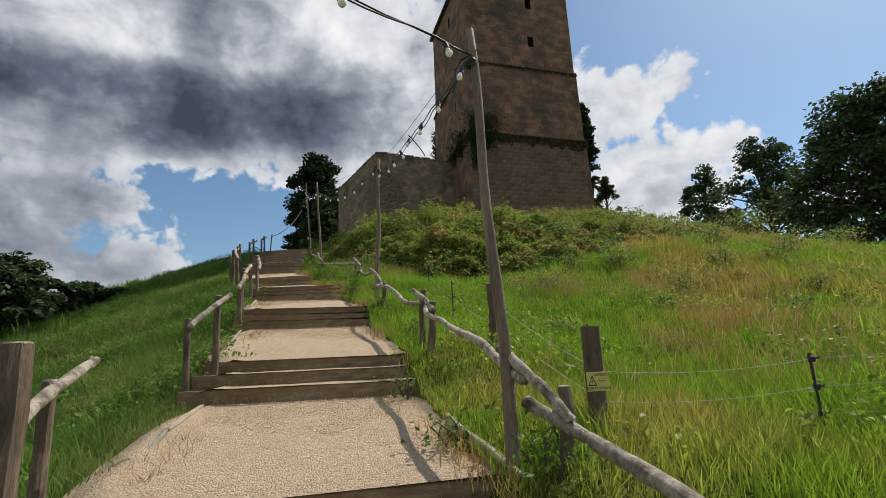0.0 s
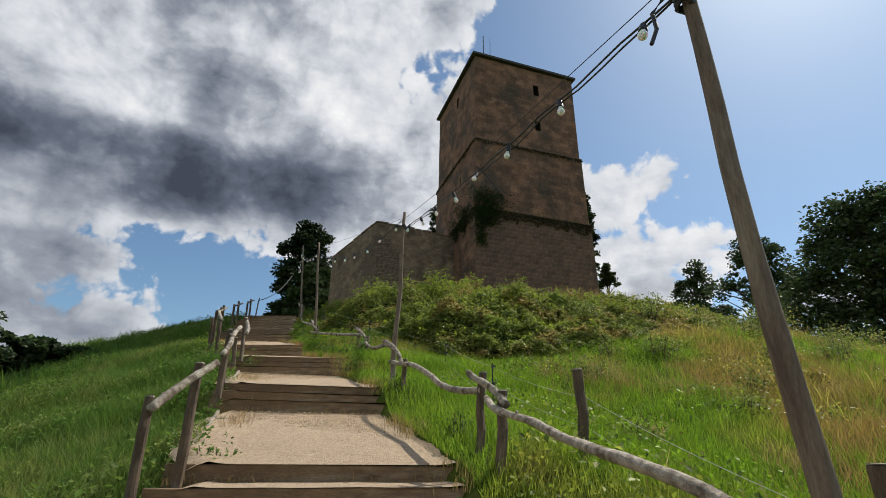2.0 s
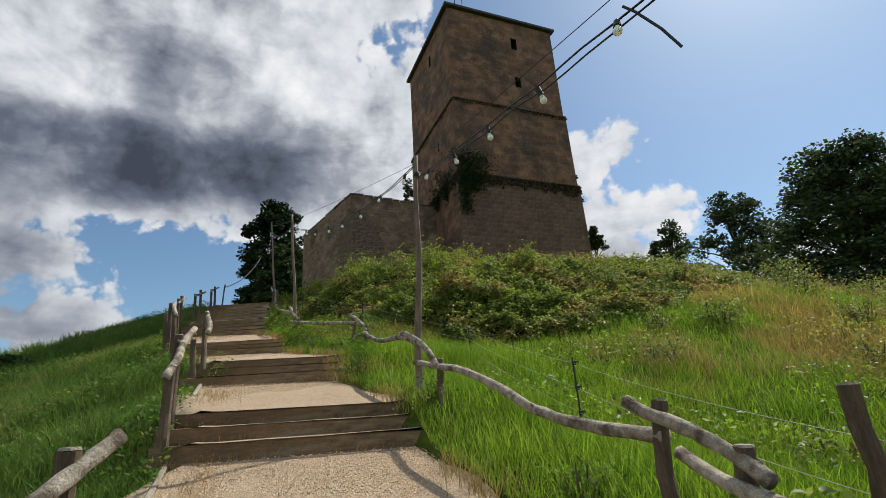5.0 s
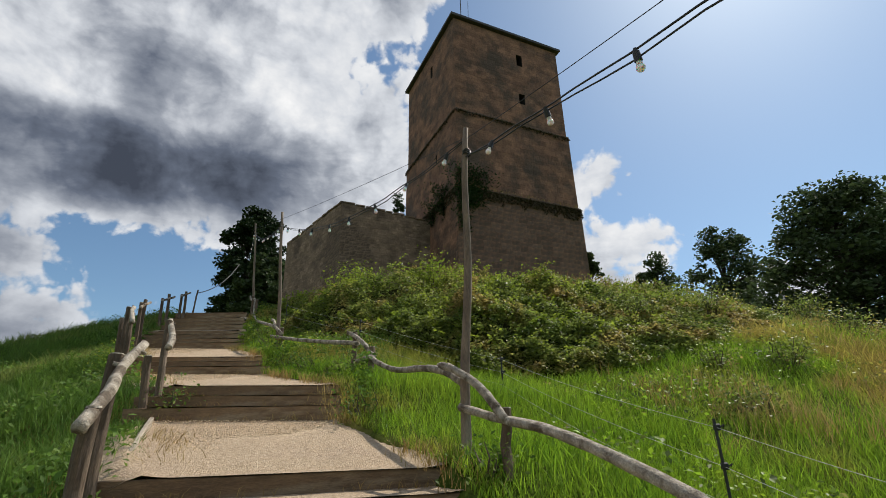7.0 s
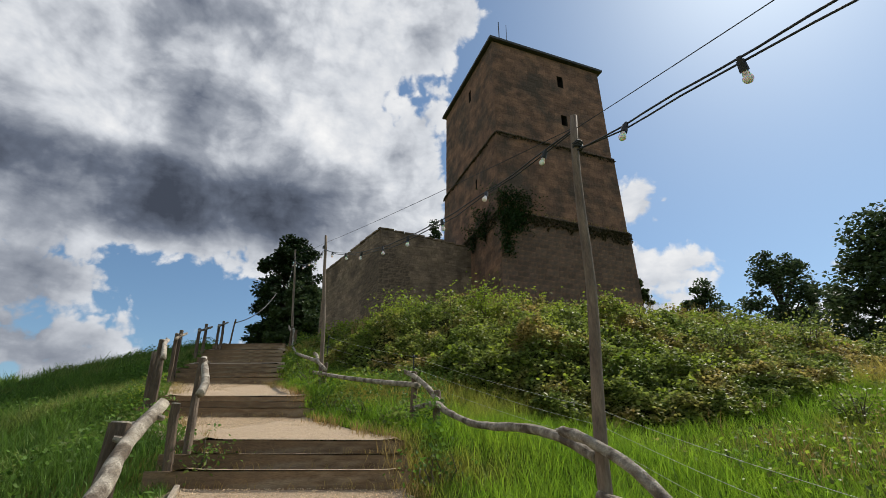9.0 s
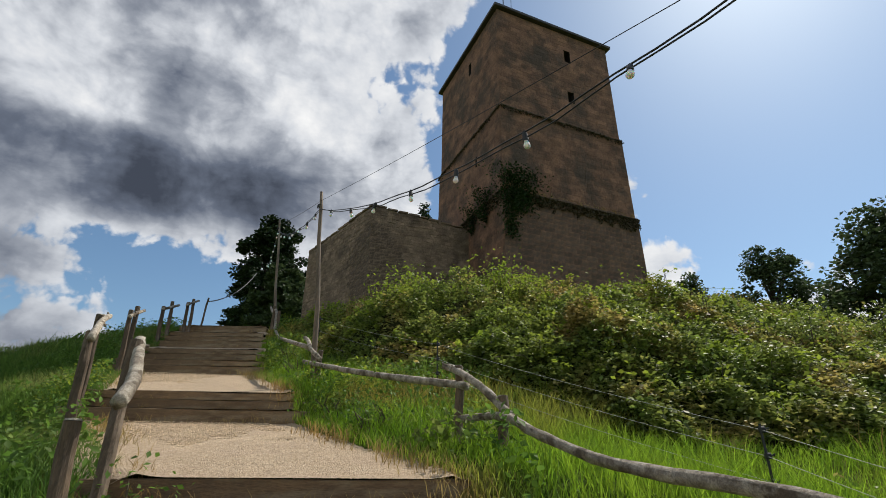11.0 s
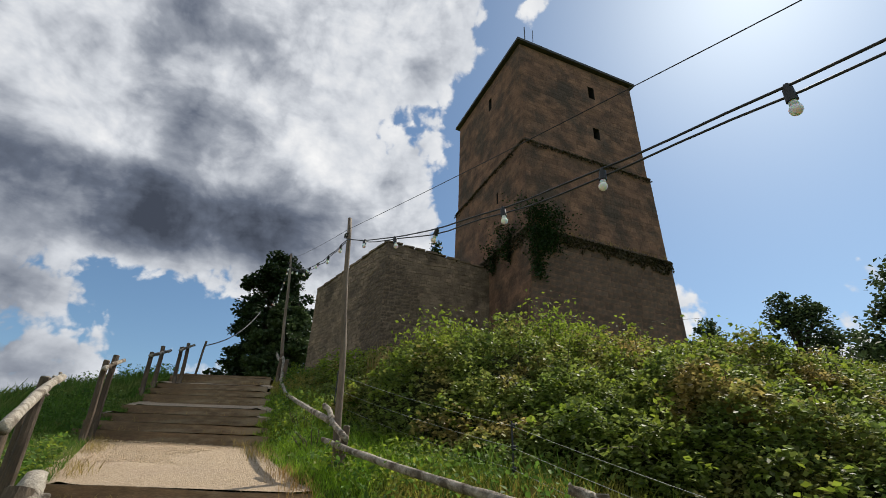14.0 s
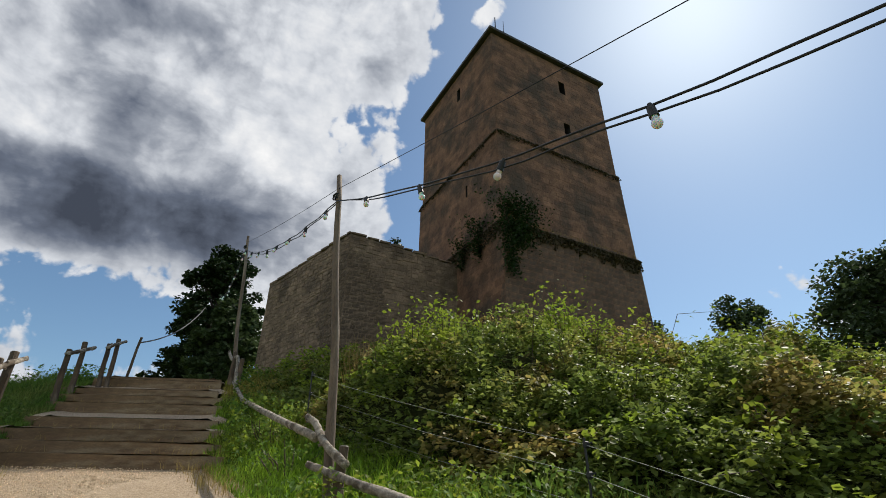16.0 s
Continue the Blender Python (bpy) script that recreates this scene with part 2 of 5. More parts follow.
SANDSTONE = material("sandstone", (0.31, 0.165, 0.10), (0.165, 0.088, 0.058), 0.9, 0.92, 0.03, 9, vary=0.22, island=0.22, third=(0.105, 0.072, 0.052), third_scale=0.45, fine=0.25, third_at=(0.46, 0.64))
GREY_STONE = material("rubble_stone", (0.26, 0.185, 0.13), (0.15, 0.105, 0.073), 1.6, 0.92, 0.03, 9, vary=0.2, island=0.22, third=(0.11, 0.078, 0.055), third_scale=0.5)
DARK_LEDGE = material("weathered_ledge", (0.155, 0.10, 0.068), (0.085, 0.06, 0.043), 3, 0.95, 0.03, 12)
# near-black colour that paints the shade inside the window openings
SLIT_SHADE = material("slit_shade", (0.03, 0.025, 0.02), (0.02, 0.017, 0.014), 4, 0.95)
ROOFING = material("roof_slate", (0.06, 0.055, 0.055), (0.04, 0.037, 0.037), 3, 0.7, 0.01, 20)
RUBBER = material("black_cable", (0.012, 0.012, 0.013), (0.02, 0.02, 0.02), 20, 0.5)
STEEL = material("wire_steel", (0.42, 0.42, 0.38), (0.30, 0.30, 0.28), 20, 0.7)


# ---- building helpers ----
def part(name, bm, mat, parent=None, label="", smooth=False):
    me = bpy.data.meshes.new(name)
    bm.to_mesh(me)
    bm.free()
    me.materials.append(mat)
    if smooth:
        me.polygons.foreach_set("use_smooth", [True] * len(me.polygons))
    ob = new(name, me)
    if parent:
        ob.parent = parent
    if label:
        tagged(ob, label)
    return ob


def sheet(name, verts, faces, mat, parent=None, smooth=False):
    """One mesh straight from arrays: verts (n, 3), faces (m, 3 or 4)."""
    verts, faces = np.asarray(verts, np.float32), np.asarray(faces, np.int32)
    me = bpy.data.meshes.new(name)
    k = faces.shape[1]
    me.vertices.add(len(verts))
    me.vertices.foreach_set("co", verts.ravel())
    me.loops.add(faces.size)
    me.loops.foreach_set("vertex_index", faces.ravel())
    me.polygons.add(len(faces))
    me.polygons.foreach_set("loop_start", np.arange(len(faces), dtype=np.int32) * k)
    me.polygons.foreach_set("loop_total", np.full(len(faces), k, np.int32))
    if smooth:
        me.polygons.foreach_set("use_smooth", np.ones(len(faces), bool))
    me.update(calc_edges=True)
    me.materials.append(mat)
    ob = new(name, me)
    if parent:
        ob.parent = parent
    return ob


def thing(name, label, category, at=(0, 0, 0), group="", kind=""):
    ob = new(name)
    ob.location = at
    ob.empty_display_size = 0.2
    bpy.context.view_layer.update()
    return tagged(ob, label, category, group, kind)


def box(bm, size, m, bevel=0.0):
    r = bmesh.ops.create_cube(bm, size=1.0, matrix=m @ Matrix.Diagonal((*size, 1)))
    if bevel:
        es = list({e for v in r["verts"] for e in v.link_edges})
        bmesh.ops.bevel(bm, geom=es, offset=bevel, segments=1, affect="EDGES")


def tube(bm, points, radii, sides=8, knots=0.0, seed=0):
    """A tapering branch through points, uneven by knots."""
    rnd = random.Random(seed)
    pts = [Vector(p) for p in points]
    rings = []
    for i, p in enumerate(pts):
        d = (pts[min(i + 1, len(pts) - 1)] - pts[max(i - 1, 0)]).normalized()
        a = d.orthogonal().normalized() if abs(d.z) > 0.9 else d.cross(Vector((0, 0, 1))).normalized()
        b = d.cross(a)
        r = radii[i] if hasattr(radii, "__len__") else radii
        ring = []
        for k in range(sides):
            t = 2 * math.pi * k / sides
            rr = r * (1 + knots * rnd.uniform(-1, 1))
            ring.append(bm.verts.new(p + (a * math.cos(t) + b * math.sin(t)) * rr))
        rings.append(ring)
    for r0, r1 in zip(rings, rings[1:]):
        for k in range(sides):
            bm.faces.new((r0[k], r0[(k + 1) % sides], r1[(k + 1) % sides], r1[k]))
    bm.faces.new(rings[0][::-1])
    bm.faces.new(rings[-1])


def bowed(a, b, steps=9, sag=0.0, wave=0.0, seed=0, ends=0.0):
    """Points from a to b along a crooked branch."""
    rnd = random.Random(seed)
    a, b = Vector(a), Vector(b)
    side = (b - a).cross(Vector((0, 0, 1))).normalized()
    p1, p2, f1, f2 = rnd.uniform(0, 6), rnd.uniform(0, 6), rnd.uniform(0.8, 1.3), rnd.uniform(1.7, 2.6)
    out = []
    for i in range(steps + 1):
        t = i / steps
        e = math.sin(math.pi * t)
        w = wave * e * (math.sin(f1 * 6.28 * t + p1) + 0.6 * math.sin(f2 * 6.28 * t + p2))
        s = wave * 0.6 * e * math.sin(f2 * 5.1 * t + p1)
        out.append(a.lerp(b, t) + Vector((0, 0, w - sag * e)) + side * s)
    return out


# ---- the lie of the land ----
RAMP = [(-12, -1.9), (-4, -1.1), (0.6, -0.5), (2.9, -0.28), (3.9, 0.2), (6.5, 0.58), (7.5, 1.06), (10.25, 1.685), (11.1, 2.16), (13.2, 2.64), (14.0, 3.12),
        (16.9, 3.65), (17.7, 4.11), (20.7, 4.80), (21.7, 5.36), (22.3, 5.5), (24.0, 6.4), (25.2, 6.85), (27, 7.0), (35, 8.2), (60, 8.6), (120, 6), (400, -6)]
MEADOW = [(-12, -1.6), (0, -0.7), (5, 0.15), (8, 0.72), (11.4, 1.55), (13.4, 2.35), (16.2, 3.45), (18, 4.2), (22, 5.6), (26.5, 7.1), (33, 8.3), (60, 8.6), (120, 6), (400, -6)]
MIDDLE = [(-12, 4.6), (0.6, 0.85), (3.9, -0.45), (6.53, -1.40), (7.46, -1.67), (10.26, -2.9), (11.0, -3.15), (13.3, -4.5), (14.0, -4.65), (17.0, -6.95), (17.7, -7.15),
          (20.8, -8.97), (22.6, -9.5), (24.7, -10.08), (30, -11.7), (60, -16), (400, -40)]


def along(table, y):
    xs, ys = zip(*table)
    return np.interp(y, xs, ys)


def half_width(y):
    return np.interp(y, [0, 5, 14, 17, 24], [1.45, 1.35, 1.25, 1.4, 1.35])


def smooth01(t):
    t = np.clip(t, 0, 1)
    return t * t * (3 - 2 * t)


def land(x, y, bare=False):
    """Height of the ground; the trodden way lies a little sunk under its gravel."""
    x, y = np.asarray(x, float), np.asarray(y, float)
    p, m, c, h = along(RAMP, y), along(MEADOW, y), along(MIDDLE, y), half_width(y)
    h = h + 0.07 * np.sin(2.3 * y + np.sin(1.1 * y)) + 0.04 * np.sin(6.1 * y)
    right, left = x - c - h, c - h - 0.18 - x
    z = np.where(right > 0, p + (m - p) * smooth01(right / 4.0), p)
    z = z - 0.16 * np.clip(x - 8, 0, 40) - 0.10 * np.clip(x - 48, 0, 120)
    fade = np.clip((19 - y) / 6, 0, 1)
    z = z - np.where(left > 0, 0.18 * np.clip(left, 0, 26) + (0.08 + 0.3 * fade) * (1 - np.exp(-np.clip(left, 0, 50) / 1.2)), 0)
    z = z + 0.10 * np.sin(x * 0.7 + 1.3 * np.sin(y * 0.5)) * np.sin(y * 0.6 + 0.8) * np.clip(np.maximum(right, left) / 2, 0, 1)
    bank = np.clip(np.maximum(right, left) / 0.35, 0, 1)
    z = z + 0.05 * bank
    if not bare:
        z = z - 0.32 * (1 - smooth01((np.maximum(right, left) + 0.28) / 0.28))
    return z


def build_ground():
    xs = np.concatenate([[-1500, -700, -300, -150, -90, -60, -45], np.arange(-36, -14, 0.8), np.arange(-14, 4, 0.1), np.arange(4, 10, 0.25), np.arange(10, 40, 0.8), [45, 60, 90, 150, 300, 700, 1500]])
    ys = np.concatenate([[-1500, -500, -150, -60, -30], np.arange(-16, 0, 0.8), np.arange(0, 27, 0.1), np.arange(27, 60, 0.8), [66, 75, 90, 120, 200, 400, 800, 2000]])
    X, Y = np.meshgrid(xs, ys)
    Z = land(X, Y)
    n, m = X.shape
    i = np.arange(n * m).reshape(n, m)
    faces = np.stack([i[:-1, :-1], i[:-1, 1:], i[1:, 1:], i[1:, :-1]], -1).reshape(-1, 4)
    g = sheet("ground", np.stack([X, Y, Z], -1).reshape(-1, 3), faces, GRASS_SOIL, smooth=True)
    tagged(g, "grassy castle hill with trodden green turf", "ground", kind="structure")


build_ground()

# ---- the stepped path ----
# first board's middle, angle of the board, run to the next board, tops of the boards, width
FLIGHTS = [
    ((-0.05, 3.02), 20, (-0.15, 0.44), (-0.12, 0.04, 0.20), 2.75),
    ((-1.40, 6.53), 15, (-0.135, 0.465), (0.74, 0.90, 1.06), 2.62),
    ((-2.90, 10.26), 16, (-0.13, 0.36), (1.845, 2.00, 2.16), 2.62),
    ((-4.50, 13.30), 7, (-0.07, 0.33), (2.80, 2.96, 3.12), 2.42),
    ((-6.95, 17.00), 3, (-0.10, 0.36), (3.81, 3.96, 4.11), 2.95),
    ((-8.97, 20.80), 0, (-0.165, 0.40), (4.98, 5.17, 5.38), 3.02),
    ((-9.45, 22.40), 0, (-0.27, 0.80), (5.65,), 2.72),
    ((-9.70, 23.20), 0, (-0.165, 0.35), (6.02, 6.22, 6.41), 2.7),
    ((-10.08, 24.70), 0, (-0.15, 0.42), (6.76, 6.90), 2.35),
]


def build_path():
    path = thing("path", "stepped gravel path up a grassy hill", "path", kind="structure")
    boards = []
    for (cx, cy), ang, (dx, dy), tops, width in FLIGHTS:
        for k, z in enumerate(tops):
            boards.append((cx + dx * k, cy + dy * k, z, ang, width))
    rnd = random.Random(3)
    for n, (x, y, z, ang, width) in enumerate(boards):
        bm = bmesh.new()
        size = (width + 0.28 + rnd.uniform(-0.05, 0.08), 0.055, 0.20)
        m = pose(x - 0.08, y - 0.02, z - 0.10, rnd.uniform(-2, 2), rnd.uniform(-0.5, 0.5), ang + rnd.uniform(-0.6, 0.6))
        box(bm, size, Matrix(), 0.006)
        bmesh.ops.subdivide_edges(bm, edges=[e for e in bm.edges if e.calc_length() > 1], cuts=8)
        for v in bm.verts:
            v.co += Vector((0, noise.noise(Vector((v.co.x * 1.3, n, 0))) * 0.012, noise.noise(Vector((v.co.x * 1.1, n, 5))) * 0.012))
        ob = part("step_board", bm, BOARD, path)
        ob.matrix_basis = m
    # gravel behind each board up to the foot of the next
    for n, (x, y, z, ang, width) in enumerate(boards):
        if n + 1 < len(boards):
            x2, y2, z2, ang2, w2 = boards[n + 1]
            far = z2 - 0.17 if y2 - y > 0.7 else min(z2 - 0.145, z + 0.015)
        else:
            x2, y2, ang2, w2, far = x - 0.9, y + 5, ang, width, z + 0.25
        gravel_bed(path, (x, y - 0.045, z + 0.007, ang, width), (x2, y2, far, ang2, w2), n)
    x, y, z, ang, width = boards[0]
    gravel_bed(path, (3.3, -6, -1.25, 20, 2.5), (x + 0.05, y, -0.30, ang, width - 0.25), 77)


def gravel_bed(path, a, b, seed):
    (x0, y0, z0, a0, w0), (x1, y1, z1, a1, w1) = a, b
    length = math.hypot(x1 - x0, y1 - y0)
    rows, cols = max(2, int(length / 0.09)), 28
    vs = []
    for i in range(rows + 1):
        t = i / rows
        x, y, z, w, g = x0 + (x1 - x0) * t, y0 + (y1 - y0) * t, z0 + (z1 - z0) * t, (w0 + (w1 - w0) * t) * 0.5 + (0.05 + 0.25 * min(1, 5 * t, 5 * (1 - t)) if length > 0.8 else 0.03), radians(a0 + (a1 - a0) * t)
        for j in range(cols + 1):
            s = 2 * j / cols - 1
            px, py = x + s * w * math.cos(g), y + s * w * math.sin(g)
            lump = 0.018 * noise.noise(Vector((px * 1.7, py * 1.7, 2))) + 0.007 * noise.noise(Vector((px * 9, py * 9, 4)))
            lump *= min(1, 6 * t, 6 * (1 - t)) if length > 0.8 else 0.4
            vs.append((px, py, z + lump + (0.05 * max(0, abs(s) - 0.75) * 4 - 0.12 * max(0, abs(s) - 0.88) * 8) * (1 if length > 0.8 else 0.6)))
    i = np.arange((rows + 1) * (cols + 1)).reshape(rows + 1, cols + 1)
    faces = np.stack([i[:-1, :-1], i[:-1, 1:], i[1:, 1:], i[1:, :-1]], -1).reshape(-1, 4)
    sheet("gravel_bed", vs, faces, GRAVEL, path, smooth=True)


build_path()


def loose_stones():
    """Small stones lying on the gravel of the flats."""
    g = np.random.default_rng(4)
    flats = []
    boards = [(cx + dx * k, cy + dy * k, z, w) for (cx, cy), a, (dx, dy), tops, w in FLIGHTS for k, z in enumerate(tops)]
    for (x, y, z, w), (x2, y2, z2, w2) in zip(boards, boards[1:]):
        if y2 - y > 0.7:
            flats.append((x, y + 0.1, z - 0.012, x2, y2 - 0.1, z2 - 0.17, min(w, w2)))
    verts, faces, k = [], [], 0
    octa = np.array([(1, 0, 0), (0, 1, 0), (-1, 0, 0), (0, -1, 0), (0, 0, 0.8), (0, 0, -0.8)])
    tri = np.array([(0, 1, 4), (1, 2, 4), (2, 3, 4), (3, 0, 4), (1, 0, 5), (2, 1, 5), (3, 2, 5), (0, 3, 5)])
    for x, y, z, x2, y2, z2, w in flats:
        if y > 18:
            continue
        n = int(2600 * (y2 - y))
        t, sgn = g.random(n), g.uniform(-1, 1, n)
        ang = radians(14 if y < 12 else 6)
        c = np.stack([x + (x2 - x) * t + sgn * w * 0.43 * math.cos(ang), y + (y2 - y) * t + sgn * w * 0.43 * math.sin(ang), z + (z2 - z) * t + 0.010], 1)
        r = g.uniform(0.004, 0.010, n)[:, None, None] * g.uniform(0.7, 1.3, (n, 6, 3))
        verts.append((c[:, None, :] + octa[None] * r).reshape(-1, 3))
        faces.append((np.arange(n)[:, None, None] * 6 + k + tri[None]).reshape(-1, 3))
        k += 6 * n
    ob = sheet("gravel_stones", np.concatenate(verts), np.concatenate(faces), PEBBLE)
    tagged(ob, "loose pale brown gravel stones on the path", "gravel", kind="stuff")


loose_stones()

# ---- the tower and its wall ----
TC, TU, TV = Vector((-0.08, 33.9, 0)), Vector((0.924, 0.383, 0)), Vector((-0.383, 0.924, 0))
TOWER = Matrix(((TU.x, TV.x, 0, TC.x), (TU.y, TV.y, 0, TC.y), (0, 0, 1, 0), (0, 0, 0, 1)))
SIDE = 9.1
# foot, head, how far out the head and the foot stand
STAGES = [(22.8, 30.9, 0.0, 0.02), (16.9, 22.8, 0.12, 0.17), (7.5, 16.9, 0.26, 0.36)]
HOLES = {(0, 0): [(5.25, 5.75, 28.35, 29.40), (5.2, 5.7, 24.85, 25.75)], (0, 3): [(SIDE - 4.25, SIDE - 3.85, 28.6, 29.65)], (1, 3): [(SIDE - 3.2, SIDE - 3.0, 20.2, 21.0)]}


def face_frame(k, o, z):
    """Origin and axis of the tower's side k at height z, out by o: the side runs from 0 to its length."""
    c = [(-o, -o), (SIDE + o, -o), (SIDE + o, SIDE + o), (-o, SIDE + o)]
    return Vector((*c[k], z)), (Vector((*c[(k + 1) % 4], z)) - Vector((*c[k], z))).normalized()


def stage_out(stage, z):
    z0, z1, top, foot = STAGES[stage]
    return foot + (top - foot) * (z - z0) / (z1 - z0)


def on_face(stage, k, s, z, deep=0.0):
    o = stage_out(stage, z)
    origin, axis = face_frame(k, o, z)
    inward = Vector((-axis.y, axis.x, 0))
    return origin + axis * (s + o) + inward * deep


def build_tower():
    tower = tagged(new("tower"), "tall square ruined keep of reddish brown sandstone", "tower")
    tower.matrix_world = TOWER
    rnd = random.Random(11)
    for n, (z0, z1, top_out, foot_out) in enumerate(STAGES):
        bm = bmesh.new()
        for k in range(4):
            holes = HOLES.get((n, k), [])
            ss = sorted({-9, SIDE + 9, *[h[0] for h in holes], *[h[1] for h in holes]})
            zs = sorted({z0, z1, *[h[2] for h in holes], *[h[3] for h in holes]})

            def spot(s, z, deep=0.0):
                o = stage_out(n, z)
                return on_face(n, k, min(max(s, -o), SIDE + o), z, deep)
            for a, b in zip(ss, ss[1:]):
                for c, d in zip(zs, zs[1:]):
                    if any(h[0] <= a and b <= h[1] and h[2] <= c and d <= h[3] for h in holes):
                        deep = 0.8
                        q = [spot(a, c), spot(b, c), spot(b, d), spot(a, d)]
                        r = [spot(a, c, deep), spot(b, c, deep), spot(b, d, deep), spot(a, d, deep)]
                        # sides and back of the opening, with its inner shade put into the colour
                        slit = bmesh.new()
                        for e in range(4):
                            slit.faces.new([slit.verts.new(p) for p in (q[e], q[(e + 1) % 4], r[(e + 1) % 4], r[e])])
                        slit.faces.new([slit.verts.new(p) for p in r])
                        part("window_slit", slit, SLIT_SHADE, tower, "dark deep window opening")
                    else:
                        bm.faces.new([bm.verts.new(p) for p in (spot(a, c), spot(b, c), spot(b, d), spot(a, d))])
        for z, o, flip in ((z1, top_out, 1), (z0, foot_out, -1)):
            q = [Vector((x, y, z)) for x, y in ((-o, -o), (SIDE + o, -o), (SIDE + o, SIDE + o), (-o, SIDE + o))]
            bm.faces.new([bm.verts.new(p) for p in q[::flip]])
        bmesh.ops.remove_doubles(bm, verts=bm.verts, dist=0.001)
        part("masonry_core", bm, SANDSTONE, tower)
    # weathered courses under and over each set-off
    for n, z in ((1, 22.8), (2, 16.9)):
        bm = bmesh.new()
        o = STAGES[n][2]
        for k in range(4):
            for j in range(16):
                a = (SIDE + 2 * o) / 16
                origin, axis = face_frame(k, o, z)
                inward = Vector((-axis.y, axis.x, 0))
                tall, out = rnd.uniform(0.10, 0.2), rnd.uniform(0.03, 0.08)
                m = Matrix.Translation(origin + axis * (a * (j + 0.5)) + inward * (0.18 - out) + Vector((0, 0, tall / 2 - 0.06))) @ Matrix.Rotation(math.atan2(axis.y, axis.x), 4, "Z")
                box(bm, (a * rnd.uniform(0.9, 0.985), 0.40, tall), m, 0.02)
        part("ledge_course", bm, DARK_LEDGE, tower, "dark weathered stone ledge")
    bm = bmesh.new()
    o = 0.28
    low = [bm.verts.new((x, y, 30.95)) for x, y in ((-o, -o), (SIDE + o, -o), (SIDE + o, SIDE + o), (-o, SIDE + o))]
    mid = [bm.verts.new((v.co.x, v.co.y, 31.14)) for v in low]
    top = bm.verts.new((SIDE / 2, SIDE / 2, 32.6))
    for k in range(4):
        bm.faces.new((low[k], low[(k + 1) % 4], mid[(k + 1) % 4], mid[k]))
        bm.faces.new((mid[k], mid[(k + 1) % 4], top))
    bm.faces.new(low[::-1])
    part("roof", bm, ROOFING, tower, "low dark slate roof")
    return tower


def build_antenna():
    mast = thing("antenna", "thin steel lightning and radio antenna on a tower roof", "antenna", TOWER @ Vector((1.3, 1.2, 31.2)))
    for name, pts, r in (("mast", [(0, 0, 0), (0, 0, 3.4)], 0.035), ("mast", [(0.55, 0.1, 0.1), (0.6, 0.1, 3.2)], 0.02),
                         ("brace", [(0, 0, 0.3), (0.57, 0.1, 1.1)], 0.02), ("brace", [(-0.3, 0, 0), (0, 0, 1.0)], 0.02)):
        bm = bmesh.new()
        tube(bm, pts, r, 6)
        part(name, bm, RUBBER, mast)


def ashlar(stage, k, rnd, skip_below=9.0):
    """Blocks of one side of a stage: middle, size, turn."""
    z0, z1, _, _ = STAGES[stage]
    z = max(z0, skip_below) + 0.02
    while z < z1 - 0.2:
        tall = rnd.uniform(0.27, 0.40)
        tall = min(tall, z1 - 0.08 - z)
        o = stage_out(stage, z)
        s = -o + rnd.uniform(-0.3, 0.0)
        while s < SIDE + o:
            wide = rnd.uniform(0.42, 1.0)
            a, b = max(s, -o + 0.005), min(s + wide, SIDE + o - 0.005)
            s += wide
            if b - a < 0.12:
                continue
            if any(a < h[1] and b > h[0] and z < h[3] and z + tall > h[2] for h in HOLES.get((stage, k), [])):
                continue
            yield on_face(stage, k, (a + b) / 2, z + tall / 2, 0.040 - rnd.uniform(0.002, 0.014)), (b - a - 0.012, 0.09, tall - 0.012), k * 90
        z += tall


def dress(parent, blocks, mat, single, stone_name="stone_block"):
    """The first `single` blocks as pieces on one shared mesh, the rest joined."""
    bm = bmesh.new()
    box(bm, (1, 1, 1), Matrix(), 0.035)
    me = bpy.data.meshes.new(stone_name)
    bm.to_mesh(me)
    bm.free()
    me.materials.append(mat)
    base_v = np.array([v.co for v in me.vertices])
    base_f = [tuple(p.vertices) for p in me.polygons]
    verts, faces = [], []
    for n, (at, size, turn) in enumerate(blocks):
        m = Matrix.Translation(at) @ Matrix.Rotation(radians(turn), 4, "Z") @ Matrix.Diagonal((*size, 1))
        if n < single:
            ob = new(stone_name, me)
            ob.parent, ob.matrix_basis = parent, m
        else:
            k = len(verts) and sum(len(v) for v in verts)
            mm = np.array(m)
            verts.append(base_v @ mm[:3, :3].T + mm[:3, 3])
            faces += [tuple(i + k for i in f) for f in base_f]
    if verts:
        rest = bpy.data.meshes.new("stonework")
        rest.from_pydata(np.concatenate(verts).tolist(), [], faces)
        rest.materials.append(mat)
        ob = new("stonework", rest)
        ob.parent = parent
        tagged(ob, kind="stuff")


WALL_A, WALL_B, WALL_D = Vector((-7.61, 35.46, 0)), Vector((-0.75, 37.9, 0)), Vector((-12.7, 41.5, 0))


